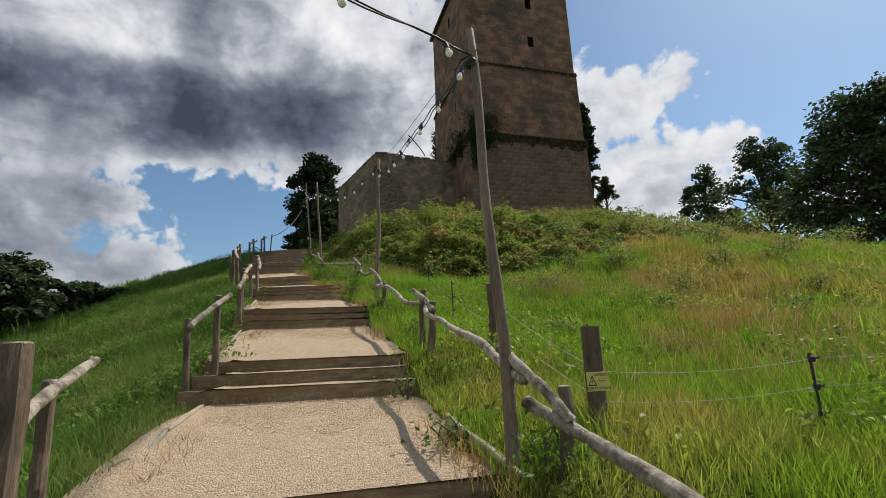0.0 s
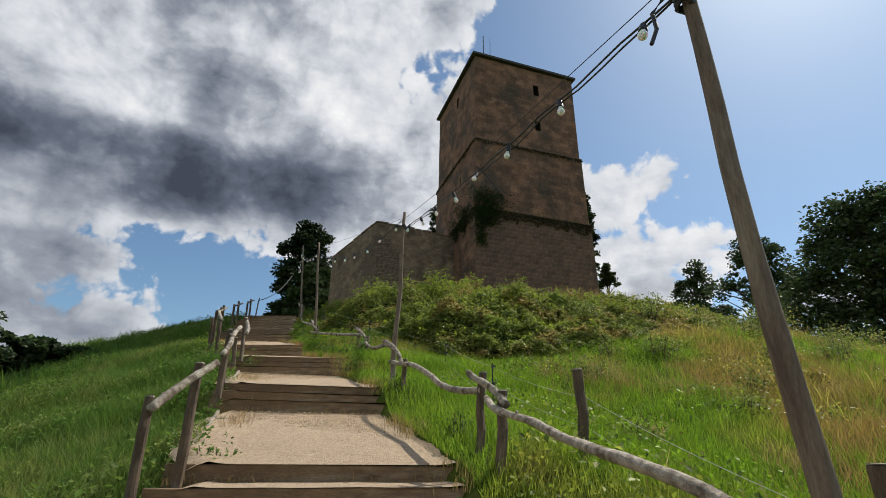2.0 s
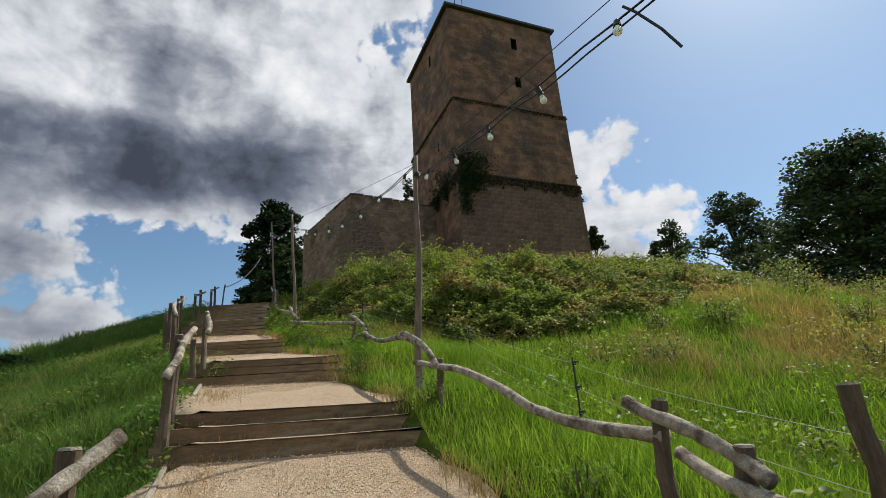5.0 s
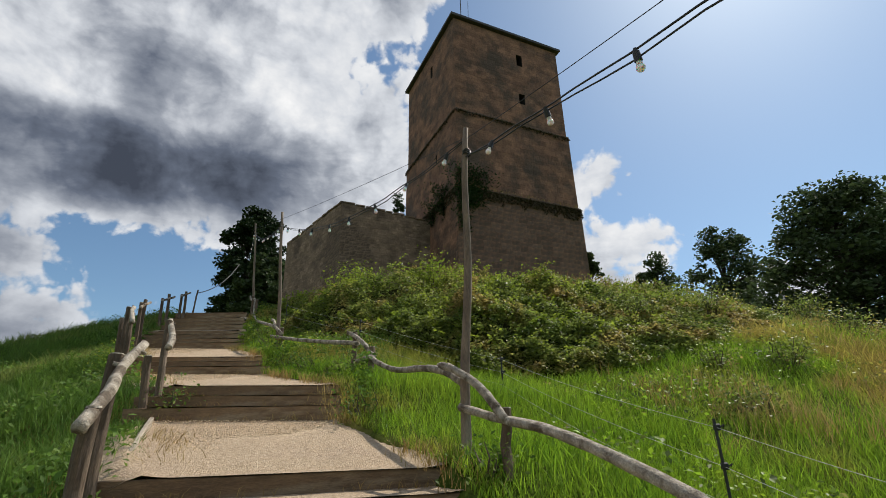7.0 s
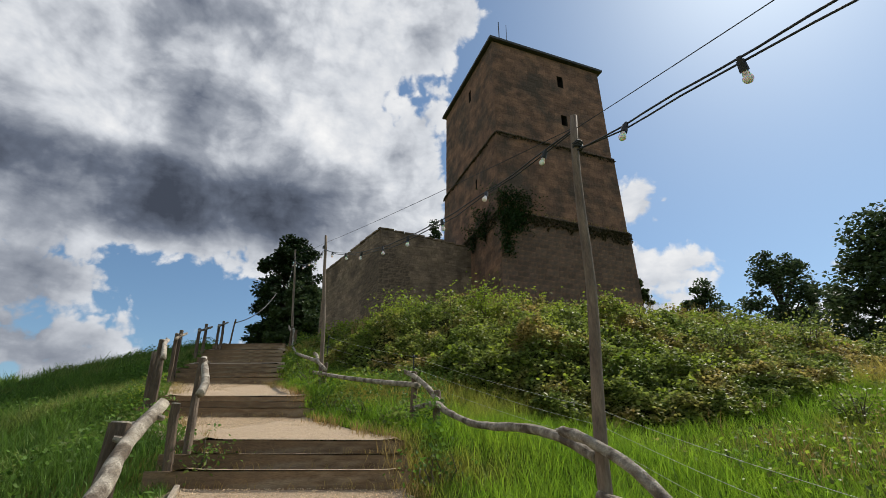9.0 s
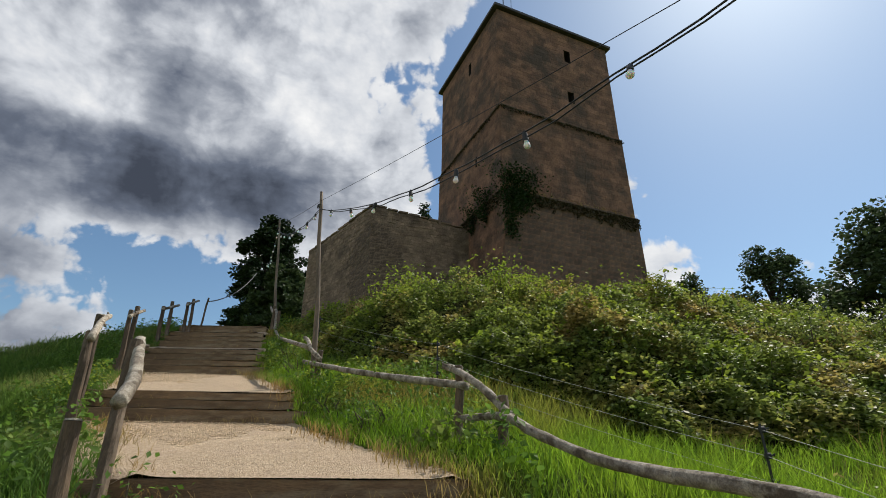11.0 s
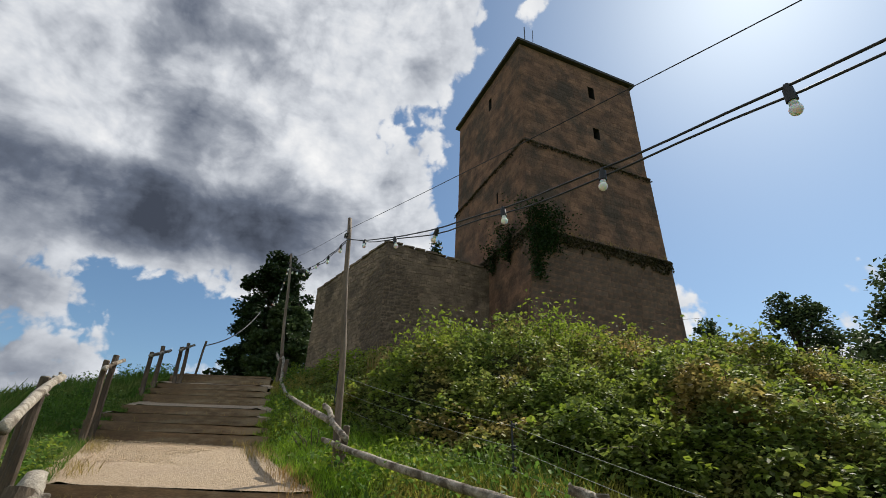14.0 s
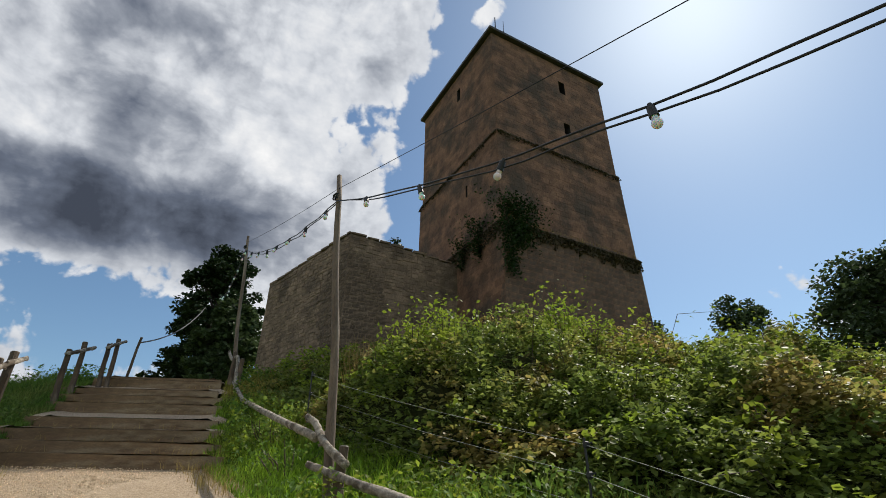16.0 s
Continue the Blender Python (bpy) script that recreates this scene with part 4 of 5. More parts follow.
fence_line = [stake(3.3, 4.95, 0.92), [Vector((1.66, 4.95, z)) for z in (0.84, 0.60, 0.38)], [Vector((0.82, 7.64, z)) for z in (1.72, 1.42, 1.15)], stake(-0.05, 10.5, 2.5),
              stake(-1.05, 14.35, 3.55), stake(-3.7, 17.6, 4.9), stake(-6.5, 21.5, 6.3)]
for p, q in zip(fence_line, fence_line[1:]):
    for a, b in zip(p, q):
        span_wire(a, b, 0.05, 0.0022, "fence_wire", "thin pale electric fence wire", STEEL)
for k in range(3):
    span_wire(fence_line[0][k], Vector((9.5, 4.4, 0.35 + 0.95 - 0.26 * k)), 0.04, 0.0022, "fence_wire", "thin pale electric fence wire", STEEL)


# ---- edging boards beside the gravel ----
def edging(a, b, tall=0.16):
    a, b = Vector(a), Vector(b)
    d = b - a
    bm = bmesh.new()
    box(bm, (0.05, d.length, tall), Matrix(), 0.008)
    bmesh.ops.subdivide_edges(bm, edges=[e for e in bm.edges if e.calc_length() > 0.5], cuts=5)
    for v in bm.verts:
        v.co += Vector((noise.noise(v.co * 2 + a) * 0.02, 0, noise.noise(v.co * 1.7 + b) * 0.02))
    ob = part("edging_board", bm, EDGE_WOOD)
    ob.matrix_world = Matrix.Translation((a + b) / 2) @ d.to_track_quat("Y", "Z").to_matrix().to_4x4()
    tagged(ob, "pale weathered edging board along gravel", "board", "edging boards")


edging((-1.72, 3.75, 0.12), (-2.28, 5.05, 0.40))
edging((-2.30, 5.1, 0.40), (-2.58, 6.1, 0.52))
edging((-3.36, 7.85, 1.17), (-4.30, 10.1, 1.68))
edging((-4.67, 10.98, 2.14), (-5.50, 12.95, 2.60))
edging((0.92, 4.05, 0.18), (0.30, 5.35, 0.42))


# ---- growth ----
def leafy(name, base, second, rough=0.55, light=0.35, island=0.4, third=None, third_scale=0.35, gloss=0.22):
    m = material(name, base, second, 1.2, rough, fine=0.0, island=island, through_light=light, third=third, third_scale=third_scale)
    m.node_tree.nodes["Principled BSDF"].inputs["Specular IOR Level"].default_value = gloss
    return m


GRASS = leafy("grass_blades", (0.15, 0.28, 0.018), (0.24, 0.36, 0.03), 0.5, 0.5, 0.5, third=(0.36, 0.30, 0.07), third_scale=0.22, gloss=0.3)
GRASS_DARK = leafy("lush_grass", (0.085, 0.17, 0.026), (0.13, 0.22, 0.035), 0.6, 0.45, 0.4, third=(0.20, 0.24, 0.06), third_scale=0.5)
DRY_GRASS = leafy("dry_stalks", (0.40, 0.31, 0.12), (0.30, 0.21, 0.07), 0.6, 0.4, 0.35, third=(0.36, 0.23, 0.08), third_scale=0.3)
BRAMBLE = leafy("bramble_leaves", (0.125, 0.18, 0.036), (0.21, 0.25, 0.055), 0.5, 0.5, 0.6, third=(0.32, 0.25, 0.08), third_scale=0.7, gloss=0.25)
WEED = leafy("weed_leaves", (0.09, 0.15, 0.03), (0.15, 0.20, 0.045), 0.5, 0.45, 0.5, third=(0.26, 0.22, 0.07), third_scale=0.5)
BRIGHT_LEAF = leafy("young_leaves", (0.19, 0.27, 0.03), (0.26, 0.31, 0.04), 0.6, 0.5, 0.4)
TREE_LEAF = leafy("tree_leaves", (0.05, 0.08, 0.032), (0.07, 0.10, 0.04), 0.6, 0.3, 0.5)
PINE_LEAF = leafy("pine_needles", (0.022, 0.042, 0.018), (0.032, 0.055, 0.02), 0.6, 0.12, 0.4)
IVY_LEAF = leafy("ivy_leaves", (0.022, 0.045, 0.014), (0.035, 0.065, 0.018), 0.6, 0.2, 0.45)
# dark matt colour painting the shade in gaps between bramble leaves
THICKET_SHADE = material("thicket_shade", (0.028, 0.034, 0.012), (0.045, 0.045, 0.018), 6, 1.0, 0.05, 18)
THICKET_SHADE.node_tree.nodes["Principled BSDF"].inputs["Specular IOR Level"].default_value = 0.0
MOSS = leafy("dark_moss", (0.06, 0.052, 0.032), (0.085, 0.066, 0.042), 0.9, 0.05, 0.4)
BARK = material("tree_bark", (0.06, 0.048, 0.036), (0.035, 0.028, 0.022), 4, 0.95, 0.03, 12)
STEM = material("bramble_stem", (0.10, 0.075, 0.045), (0.07, 0.055, 0.035), 4, 0.9)
rng = np.random.default_rng(7)


def blades(name, pos, height, width, mat, lean=0.5, label="", category="grass", parent=None):
    """Bent blades of grass rooted at pos (n, 3)."""
    n = len(pos)
    a = rng.uniform(0, 2 * np.pi, n)
    side = np.stack([np.cos(a), np.sin(a), np.zeros(n)], 1) * (width / 2)[:, None]
    b = rng.uniform(0, 2 * np.pi, n)
    bend = np.stack([np.cos(b), np.sin(b), np.zeros(n)], 1) * (height * lean * rng.uniform(0.2, 1.0, n))[:, None]
    up = np.zeros((n, 3))
    up[:, 2] = height
    v = np.stack([pos - side, pos + side, pos + up * 0.55 + bend * 0.3 - side * 0.8, pos + up * 0.55 + bend * 0.3 + side * 0.8, pos + up + bend], 1).reshape(-1, 3)
    i = (np.arange(n) * 5)[:, None]
    f = np.concatenate([i + [0, 1, 3], i + [0, 3, 2], i + [2, 3, 4]], 1).reshape(-1, 3)
    ob = sheet(name, v, f, mat, parent)
    return tagged(ob, label, category, kind="stuff")


def leaf_mesh(name, pos, size, mat, parent=None, droop=0.6, aspect=0.62):
    """Folded leaves with a point at each end, turned at random, mostly face up."""
    n = len(pos)
    a, e = rng.uniform(0, 2 * np.pi, n), rng.normal(0, droop, n)
    r = rng.normal(0, 0.6, n)
    l = np.stack([np.cos(a) * np.cos(e), np.sin(a) * np.cos(e), np.sin(e)], 1)
    s = np.stack([-np.sin(a), np.cos(a), np.zeros(n)], 1)
    u = np.cross(l, s)
    s2 = s * np.cos(r)[:, None] + u * np.sin(r)[:, None]
    u2 = np.cross(l, s2)
    sz = size[:, None]
    v = np.stack([pos - l * sz * 0.5, pos + s2 * sz * aspect * 0.5 + u2 * sz * 0.10, pos + l * sz * 0.5, pos - s2 * sz * aspect * 0.5 + u2 * sz * 0.10], 1).reshape(-1, 3)
    i = (np.arange(n) * 4)[:, None]
    f = np.concatenate([i + [0, 1, 2], i + [0, 2, 3]], 1).reshape(-1, 3)
    return sheet(name, v, f, mat, parent)


def wave2(x, y, s, seed):
    """Smooth unevenness between about -1 and 1."""
    return (np.sin(x * s + 1.7 * seed + 1.3 * np.sin(y * s * 0.7 + seed)) + np.sin(y * s * 1.3 + 2.1 * seed + 1.1 * np.sin(x * s * 0.8))
            + 0.6 * np.sin((x + y) * s * 2.3 + seed) * np.sin((x - y) * s * 1.9)) / 2.6


FRONT = [(-9.2, 27.5), (-7.6, 23.5), (-6.4, 21.0), (-5.3, 19.5), (-4.4, 18.5), (-2.4, 17.2), (-1.3, 15.9), (1.2, 15.9), (3.5, 17.2), (8, 20.0), (12, 23.5), (18, 28)]


def thicket(x, y):
    """How high the bramble thicket stands at a place; 0 outside it."""
    front = np.interp(x, [p[0] for p in FRONT], [p[1] for p in FRONT]) + 0.35 * wave2(x, y, 1.6, 3)
    inside = y - front
    tall = np.interp(x, [-8.5, -6.5, -5, -3, 2, 4.5, 9, 16], [0.3, 0.55, 0.9, 1.35, 1.05, 0.75, 0.6, 0.4])
    tall = tall * (1.10 + 0.40 * wave2(x, y, 1.1, 1) + 0.34 * wave2(x, y, 2.9, 2))
    rise = np.clip(inside / np.interp(x, [-4.5, -1.5, 3], [2.4, 4.2, 4.2]), 0, 1) ** 0.7
    back = np.clip((29 - y) / 2.0, 0, 1)
    return np.where((inside > 0) & (x > -9.5) & (x < 17), tall * rise * back, 0)


def scatter(n, x0, x1, y0, y1):
    return rng.uniform(x0, x1, n), rng.uniform(y0, y1, n)


def way_gap(x, y):
    """Distance outside the gravel's edge, and the side."""
    c, h = along(MIDDLE, y), half_width(y)
    return np.abs(x - c) - h, np.sign(x - c)


def grow_grass():
    x, y = [], []
    # close along the way
    n = 190000
    yy = rng.uniform(0.6, 27, n)
    off = rng.uniform(0, 1, n) ** 1.3 * 4.2 - 0.06
    sd = np.where(rng.random(n) < 0.5, -1, 1)
    xx = along(MIDDLE, yy) + sd * (half_width(yy) + off + np.where(sd < 0, 0.12, 0.0))
    keep = thicket(xx, yy) < 0.5
    xx, yy, off, sd = xx[keep], yy[keep], off[keep], sd[keep]
    tall = (0.10 + 0.16 * np.clip(off / 0.9, 0, 1)) * rng.uniform(0.5, 1.35, len(xx)) * (1 + 0.3 * wave2(xx, yy, 1.3, 5))
    pos = np.stack([xx, yy, land(xx, yy, True) - 0.01], 1)
    wide = rng.uniform(0.006, 0.013, len(xx))
    left = sd < 0
    blades("path_grass", pos[left], tall[left], wide[left], GRASS_DARK, 0.9, "lush dark green grass beside the steps")
    blades("meadow_grass", pos[~left], tall[~left], wide[~left], GRASS, 0.8, "bright green grass beside the steps")
    # the meadow further off
    for n, (x0, x1, y0, y1), lo, hi, w, mat, name, label in (
            (190000, (-3.5, 14, 1, 21), 0.12, 0.28, 0.010, GRASS, "meadow_grass", "tall bright green meadow grass on a slope"),
            (60000, (6, 34, 8, 44), 0.2, 0.45, 0.024, GRASS, "meadow_grass", "tall bright green meadow grass on a slope"),
            (80000, (-22, -3, 3, 30), 0.16, 0.42, 0.016, GRASS_DARK, "slope_grass", "lush green grass on a steep bank"),
            (14000, (-60, -14, 6, 50), 0.3, 0.6, 0.06, GRASS_DARK, "slope_grass", "lush green grass on a steep bank"),
            (42000, (1.2, 17, 3, 23), 0.22, 0.50, 0.009, DRY_GRASS, "dry_grass", "dry straw coloured grass stalks in a meadow")):
        xx, yy = scatter(n // 16, x0, x1, y0, y1)
        xx = np.repeat(xx, 16) + rng.normal(0, 0.10 if w < 0.02 else 0.22, len(xx) * 16)
        yy = np.repeat(yy, 16) + rng.normal(0, 0.10 if w < 0.02 else 0.22, len(yy) * 16)
        gap, sd = way_gap(xx, yy)
        keep = (gap > 1.2) & (thicket(xx, yy) < 0.5)
        if mat is DRY_GRASS:
            keep &= wave2(xx, yy, 0.75, 9) > -0.05
        xx, yy = xx[keep], yy[keep]
        pos = np.stack([xx, yy, land(xx, yy, True) - 0.01], 1)
        tall = rng.uniform(lo, hi, len(xx)) * (1.05 + 0.35 * wave2(xx, yy, 0.9, 6) + 0.45 * wave2(xx, yy, 3.7, 7)).clip(0.25)
        blades(name, pos, tall, w * rng.uniform(0.6, 1.3, len(xx)), mat, 0.8, label)
    # broad leaved weeds in drifts over bank and meadow
    for n, zone, mat, size in ((90000, (-17, -3, 2, 27), GRASS_DARK, 0.075), (45000, (-1, 18, 4, 24), GRASS, 0.065), (16000, (-1, 16, 4, 22), WEED, 0.075), (15000, (-9.5, -4.2, 17, 26), BRIGHT_LEAF, 0.06)):
        xx, yy = scatter(n, *zone)
        gap, sd = way_gap(xx, yy)
        drift = wave2(xx, yy, 1.4, 15)
        keep = (gap > 0.15) & (thicket(xx, yy) < 0.4) & (drift > (-0.35 if mat is GRASS_DARK else 0.15))
        xx, yy, drift = xx[keep], yy[keep], drift[keep]
        z = land(xx, yy, True) + rng.uniform(0.05, 0.40, len(xx)) * (0.55 + 0.9 * drift).clip(0.2)
        ob = leaf_mesh("weed_drift", np.stack([xx, yy, z], 1), rng.uniform(0.6, 1.3, len(xx)) * size, mat)
        tagged(ob, "broad leaved weeds growing among grass", "weeds", kind="stuff")
    # dry stalks and tufts caught at the foot of the step boards
    px, py, pz = [], [], []
    for (cx, cy), ang, (dx, dy), tops, width in FLIGHTS:
        for k, top in enumerate(tops):
            n = 150 if cy < 18 else 60
            u = rng.uniform(-1, 1, n)
            u = np.sign(u) * np.abs(u) ** 0.6 * (width / 2 + 0.12)
            px.append(cx + dx * k - 0.08 + u * math.cos(radians(ang)) + rng.normal(0, 0.02, n))
            py.append(cy + dy * k - 0.07 + u * math.sin(radians(ang)) - np.abs(rng.normal(0, 0.03, n)))
            pz.append(np.full(n, top - 0.165))
    pos = np.stack([np.concatenate(px), np.concatenate(py), np.concatenate(pz)], 1)
    blades("path_litter", pos, rng.uniform(0.03, 0.12, len(pos)), np.full(len(pos), 0.006), DRY_GRASS, 1.1, "dry stalks and litter along the step boards")
    n = 9000
    yy = rng.uniform(1, 22, n)
    sd = np.where(rng.random(n) < 0.5, -1, 1)
    xx = along(MIDDLE, yy) + sd * (half_width(yy) - 0.12 + rng.normal(0, 0.13, n))
    keep = wave2(xx, yy, 2.2, 21) > 0.0
    xx, yy = xx[keep], yy[keep]
    pos = np.stack([xx, yy, land(xx, yy, True) - 0.02], 1)
    blades("edge_tufts", pos, rng.uniform(0.06, 0.20, len(xx)), np.full(len(xx), 0.007), DRY_GRASS, 1.0, "dry grass tufts along the edge of gravel")
    # tall reddish stalks between the thicket and the wall
    xx, yy = scatter(800, -6.2, -4.0, 22.3, 24.6)
    pos = np.stack([xx, yy, land(xx, yy, True) + thicket(xx, yy) * 0.5], 1)
    blades("dry_grass", pos, rng.uniform(0.45, 0.95, len(xx)), np.full(len(xx), 0.014), DRY_GRASS, 0.45, "rust coloured dry grass stalks below a wall")
    xx, yy = scatter(900, 2.5, 7.5, 25, 28)
    pos = np.stack([xx, yy, land(xx, yy, True) + thicket(xx, yy) * 0.6], 1)
    blades("dry_grass", pos, rng.uniform(0.5, 1.1, len(xx)), np.full(len(xx), 0.016), DRY_GRASS, 0.35, "rust coloured dry grass stalks below a tower")


def grow_thicket():
    xs, ys = np.arange(-9.5, 17, 0.25), np.arange(15, 29.2, 0.25)
    X, Y = np.meshgrid(xs, ys)
    # added filler sheet below the leaves, coloured as the thicket's inner shade
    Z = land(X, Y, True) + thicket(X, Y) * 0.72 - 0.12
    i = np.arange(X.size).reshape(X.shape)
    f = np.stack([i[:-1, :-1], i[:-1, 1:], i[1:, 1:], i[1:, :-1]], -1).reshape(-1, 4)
    core = sheet("bramble_thicket", np.stack([X, Y, Z], -1).reshape(-1, 3), f, THICKET_SHADE, smooth=True)
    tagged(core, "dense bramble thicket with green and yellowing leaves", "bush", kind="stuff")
    for sprays, mat, lo, hi, name, zone in ((17000, BRAMBLE, 0.055, 0.105, "leaf_layer", (-9, 10, 15.5, 24)), (11000, BRAMBLE, 0.055, 0.10, "leaf_layer", (-4.5, 7, 15.6, 20.5)), (7000, BRAMBLE, 0.07, 0.13, "leaf_layer", (-9, 17, 19, 29)),
                                            (5200, BRIGHT_LEAF, 0.06, 0.11, "young_leaf_layer", (-8, 12, 16, 28))):
        xx, yy = scatter(sprays, *zone)
        h = thicket(xx, yy)
        keep = h > 0.05
        if mat is BRIGHT_LEAF:
            keep &= (wave2(xx, yy, 0.9, 12) > -0.3) & (h > 0.3)
        xx, yy, h = xx[keep], yy[keep], h[keep]
        deep = rng.uniform(0, 1, len(xx)) ** 1.9
        clump = 0.17 * wave2(xx, yy, 4.7, 4) + 0.13 * wave2(xx, yy, 9, 8)
        z = land(xx, yy, True) + h * (1.02 - 0.8 * deep) + clump + (0.12 if mat is BRIGHT_LEAF else 0)
        # leaves stand in sprays along short arching shoots
        per = 9
        a, run = rng.uniform(0, 6.283, len(xx)), rng.uniform(0.12, 0.30, len(xx))
        t = np.tile(np.linspace(-0.5, 0.5, per), len(xx))
        a, run, root = np.repeat(a, per), np.repeat(run, per), np.repeat(np.stack([xx, yy, z], 1), per, 0)
        off = np.stack([np.cos(a) * run * t, np.sin(a) * run * t, 0.10 - 0.5 * run * t * t * 4 * 0.5], 1)
        pos = root + off + rng.normal(0, 0.035, (len(root), 3))
        leaf_mesh(name, pos, rng.uniform(lo, hi, len(pos)), mat, core, 0.38, 0.68)
    # arching canes that stand clear of the mass
    xx, yy = scatter(420, -7, 11, 16.2, 27)
    h = thicket(xx, yy)
    bm = bmesh.new()
    tips = []
    for x, y, t in zip(xx, yy, h):
        if t < 0.5:
            continue
        z = float(land(x, y, True))
        d = Vector((rng.normal(0, 0.25), rng.normal(-0.1, 0.25), 0))
        top = t * rng.uniform(1.1, 1.35)
        p = [Vector((x, y, z + t * 0.5)), Vector((x, y, z + top)) + d * 0.6, Vector((x, y, z + top - 0.05)) + d * 1.5]
        tube(bm, p, [0.008, 0.006, 0.003], 4)
        for _ in range(11):
            k = rng.random()
            tips.append(p[0].lerp(p[1], 0.55 + 0.45 * k) if rng.random() < 0.5 else p[1].lerp(p[2], k))
    part("cane", bm, STEM, core)
    tips = np.array(tips) + rng.normal(0, 0.04, (len(tips), 3))
    leaf_mesh("cane_leaves", tips, rng.uniform(0.06, 0.11, len(tips)), BRIGHT_LEAF, core)


def shrub(x, y, wide, tall, mat, label, n=1500, leaf=0.08, lift=0.0, group="shrubs"):
    z = float(land(x, y, True)) + lift
    ob = tagged(new("shrub"), label, "shrub", group)
    ob.location = (x, y, z)
    bm = bmesh.new()
    pts = []
    shoots = max(7, int(wide * 12))
    for k in range(shoots):
        a, r = rng.uniform(0, 6.28), wide * 0.5 * math.sqrt(rng.random())
        top = Vector((math.cos(a) * r, math.sin(a) * r, tall * rng.uniform(0.6, 1.05) * (1 - 0.45 * (2 * r / wide) ** 2)))
        root = Vector((top.x * 0.3, top.y * 0.3, -0.1))
        mid = root.lerp(top, 0.5) + Vector((rng.normal(0, 0.06), rng.normal(0, 0.06), 0.05))
        tube(bm, [root, mid, top], [0.014, 0.010, 0.004], 4)
        for _ in range(n // shoots):
            t = rng.uniform(0.25, 1.0)
            p = root.lerp(mid, t * 2) if t < 0.5 else mid.lerp(top, t * 2 - 1)
            spread = 0.09 * wide + 0.10
            pts.append(p + Vector((rng.normal(0, spread), rng.normal(0, spread), rng.normal(0, spread * 0.7))))
    part("stem", bm, STEM, ob)
    leaf_mesh("foliage", np.array(pts), rng.uniform(leaf * 0.6, leaf * 1.25, len(pts)), mat, ob)
    return ob


def tree(x, y, top, radius, mat, label, clumps=110, per=70, leaf=0.45, crown_from=0.15, spread=1.0, narrow=False, seed=1, base_z=None):
    """Trunk, forking limbs and a crown of leaf clumps at the twigs' ends."""
    r = random.Random(seed)
    z = float(land(x, y, True)) if base_z is None else base_z
    ob = tagged(new("tree"), label, "tree")
    ob.location = (x, y, z)
    h = top - z
    bm = bmesh.new()
    tr = 0.022 * h
    lean = Vector((r.uniform(-0.5, 0.5), r.uniform(-0.5, 0.5), 0))
    trunk = [Vector((0, 0, -0.5)), Vector((0, 0, h * 0.25)) + lean * 0.3, Vector((0, 0, h * 0.55)) + lean * 0.8, Vector((0, 0, h * 0.9)) + lean]
    tube(bm, trunk, [tr * 1.3, tr, tr * 0.6, tr * 0.15], 9, 0.08, seed)
    part("trunk", bm, BARK, ob, smooth=True)
    pts, limbs = [], bmesh.new()
    for k in range(clumps):
        t = crown_from + (1 - crown_from) * r.random() ** 0.8
        if narrow:
            prof = (1 - t) ** 0.7 * 1.1 + 0.08
        else:
            prof = math.sin(math.pi * min(1, max(0.0, (t - crown_from) / (1 - crown_from)) * 0.86 + 0.12)) ** 0.6
        a, q = r.uniform(0, 6.28), math.sqrt(r.uniform(0.12, 1.0))
        bulge = 0.82 + 0.3 * math.sin(3 * a + seed) * math.sin(5 * t * 3 + seed)
        c = Vector((math.cos(a) * radius * prof * q * bulge, math.sin(a) * radius * prof * q * bulge, h * t * (0.97 + 0.05 * math.sin(2 * a + seed))))
        s = min(0.95, max(0.2, t - r.uniform(0.08, 0.22)))
        root = Vector((0, 0, h * s)) + lean * s
        if k % 2 == 0:
            mid = root.lerp(c, 0.55) + Vector((0, 0, 0.04 * h * r.random()))
            tube(limbs, [root, mid, c], [tr * 0.28, tr * 0.16, tr * 0.05], 5, 0.1, k)
        size = radius * r.uniform(0.13, 0.26) * spread
        g = rng.normal(0, 1, (per, 3))
        g = g / np.linalg.norm(g, axis=1)[:, None] * (rng.random(per) ** 0.45)[:, None] * [size, size, size * 0.62]
        pts.append(g + np.array(c))
    part("limb", limbs, BARK, ob)
    pts = np.concatenate(pts)
    leaf_mesh("crown", pts, rng.uniform(leaf * 0.6, leaf * 1.3, len(pts)), mat, ob, 0.5, 0.7)
    return ob


grow_grass()
grow_thicket()
shrub(-4.55, 21.9, 1.3, 1.5, BRIGHT_LEAF, "young yellow green shrub rising from brambles", 1500, 0.09, 0.75)
shrub(-1.9, 22.6, 1.7, 1.7, BRIGHT_LEAF, "young yellow green shrub rising from brambles", 2000, 0.09, 0.9)
shrub(1.3, 21.8, 1.4, 1.2, BRIGHT_LEAF, "young yellow green shrub rising from brambles", 1300, 0.09, 0.8)
shrub(3.6, 19.4, 1.4, 1.3, BRAMBLE, "leafy green shrub at the edge of brambles", 1300, 0.09, 0.1)
shrub(6.3, 20.8, 1.5, 1.3, BRAMBLE, "leafy green shrub on a meadow", 1300, 0.09, 0.2)
shrub(8.9, 19.0, 1.3, 1.0, BRAMBLE, "leafy green shrub on a meadow", 1000, 0.09)
shrub(4.6, 15.8, 1.0, 0.7, BRAMBLE, "small green shrub in meadow grass", 700, 0.08)
shrub(2.4, 13.6, 0.9, 0.6, BRAMBLE, "small green shrub in meadow grass", 600, 0.07)
shrub(13.8, 26.5, 2.4, 1.5, BRAMBLE, "leafy green shrub on a hill crest", 1500, 0.12)
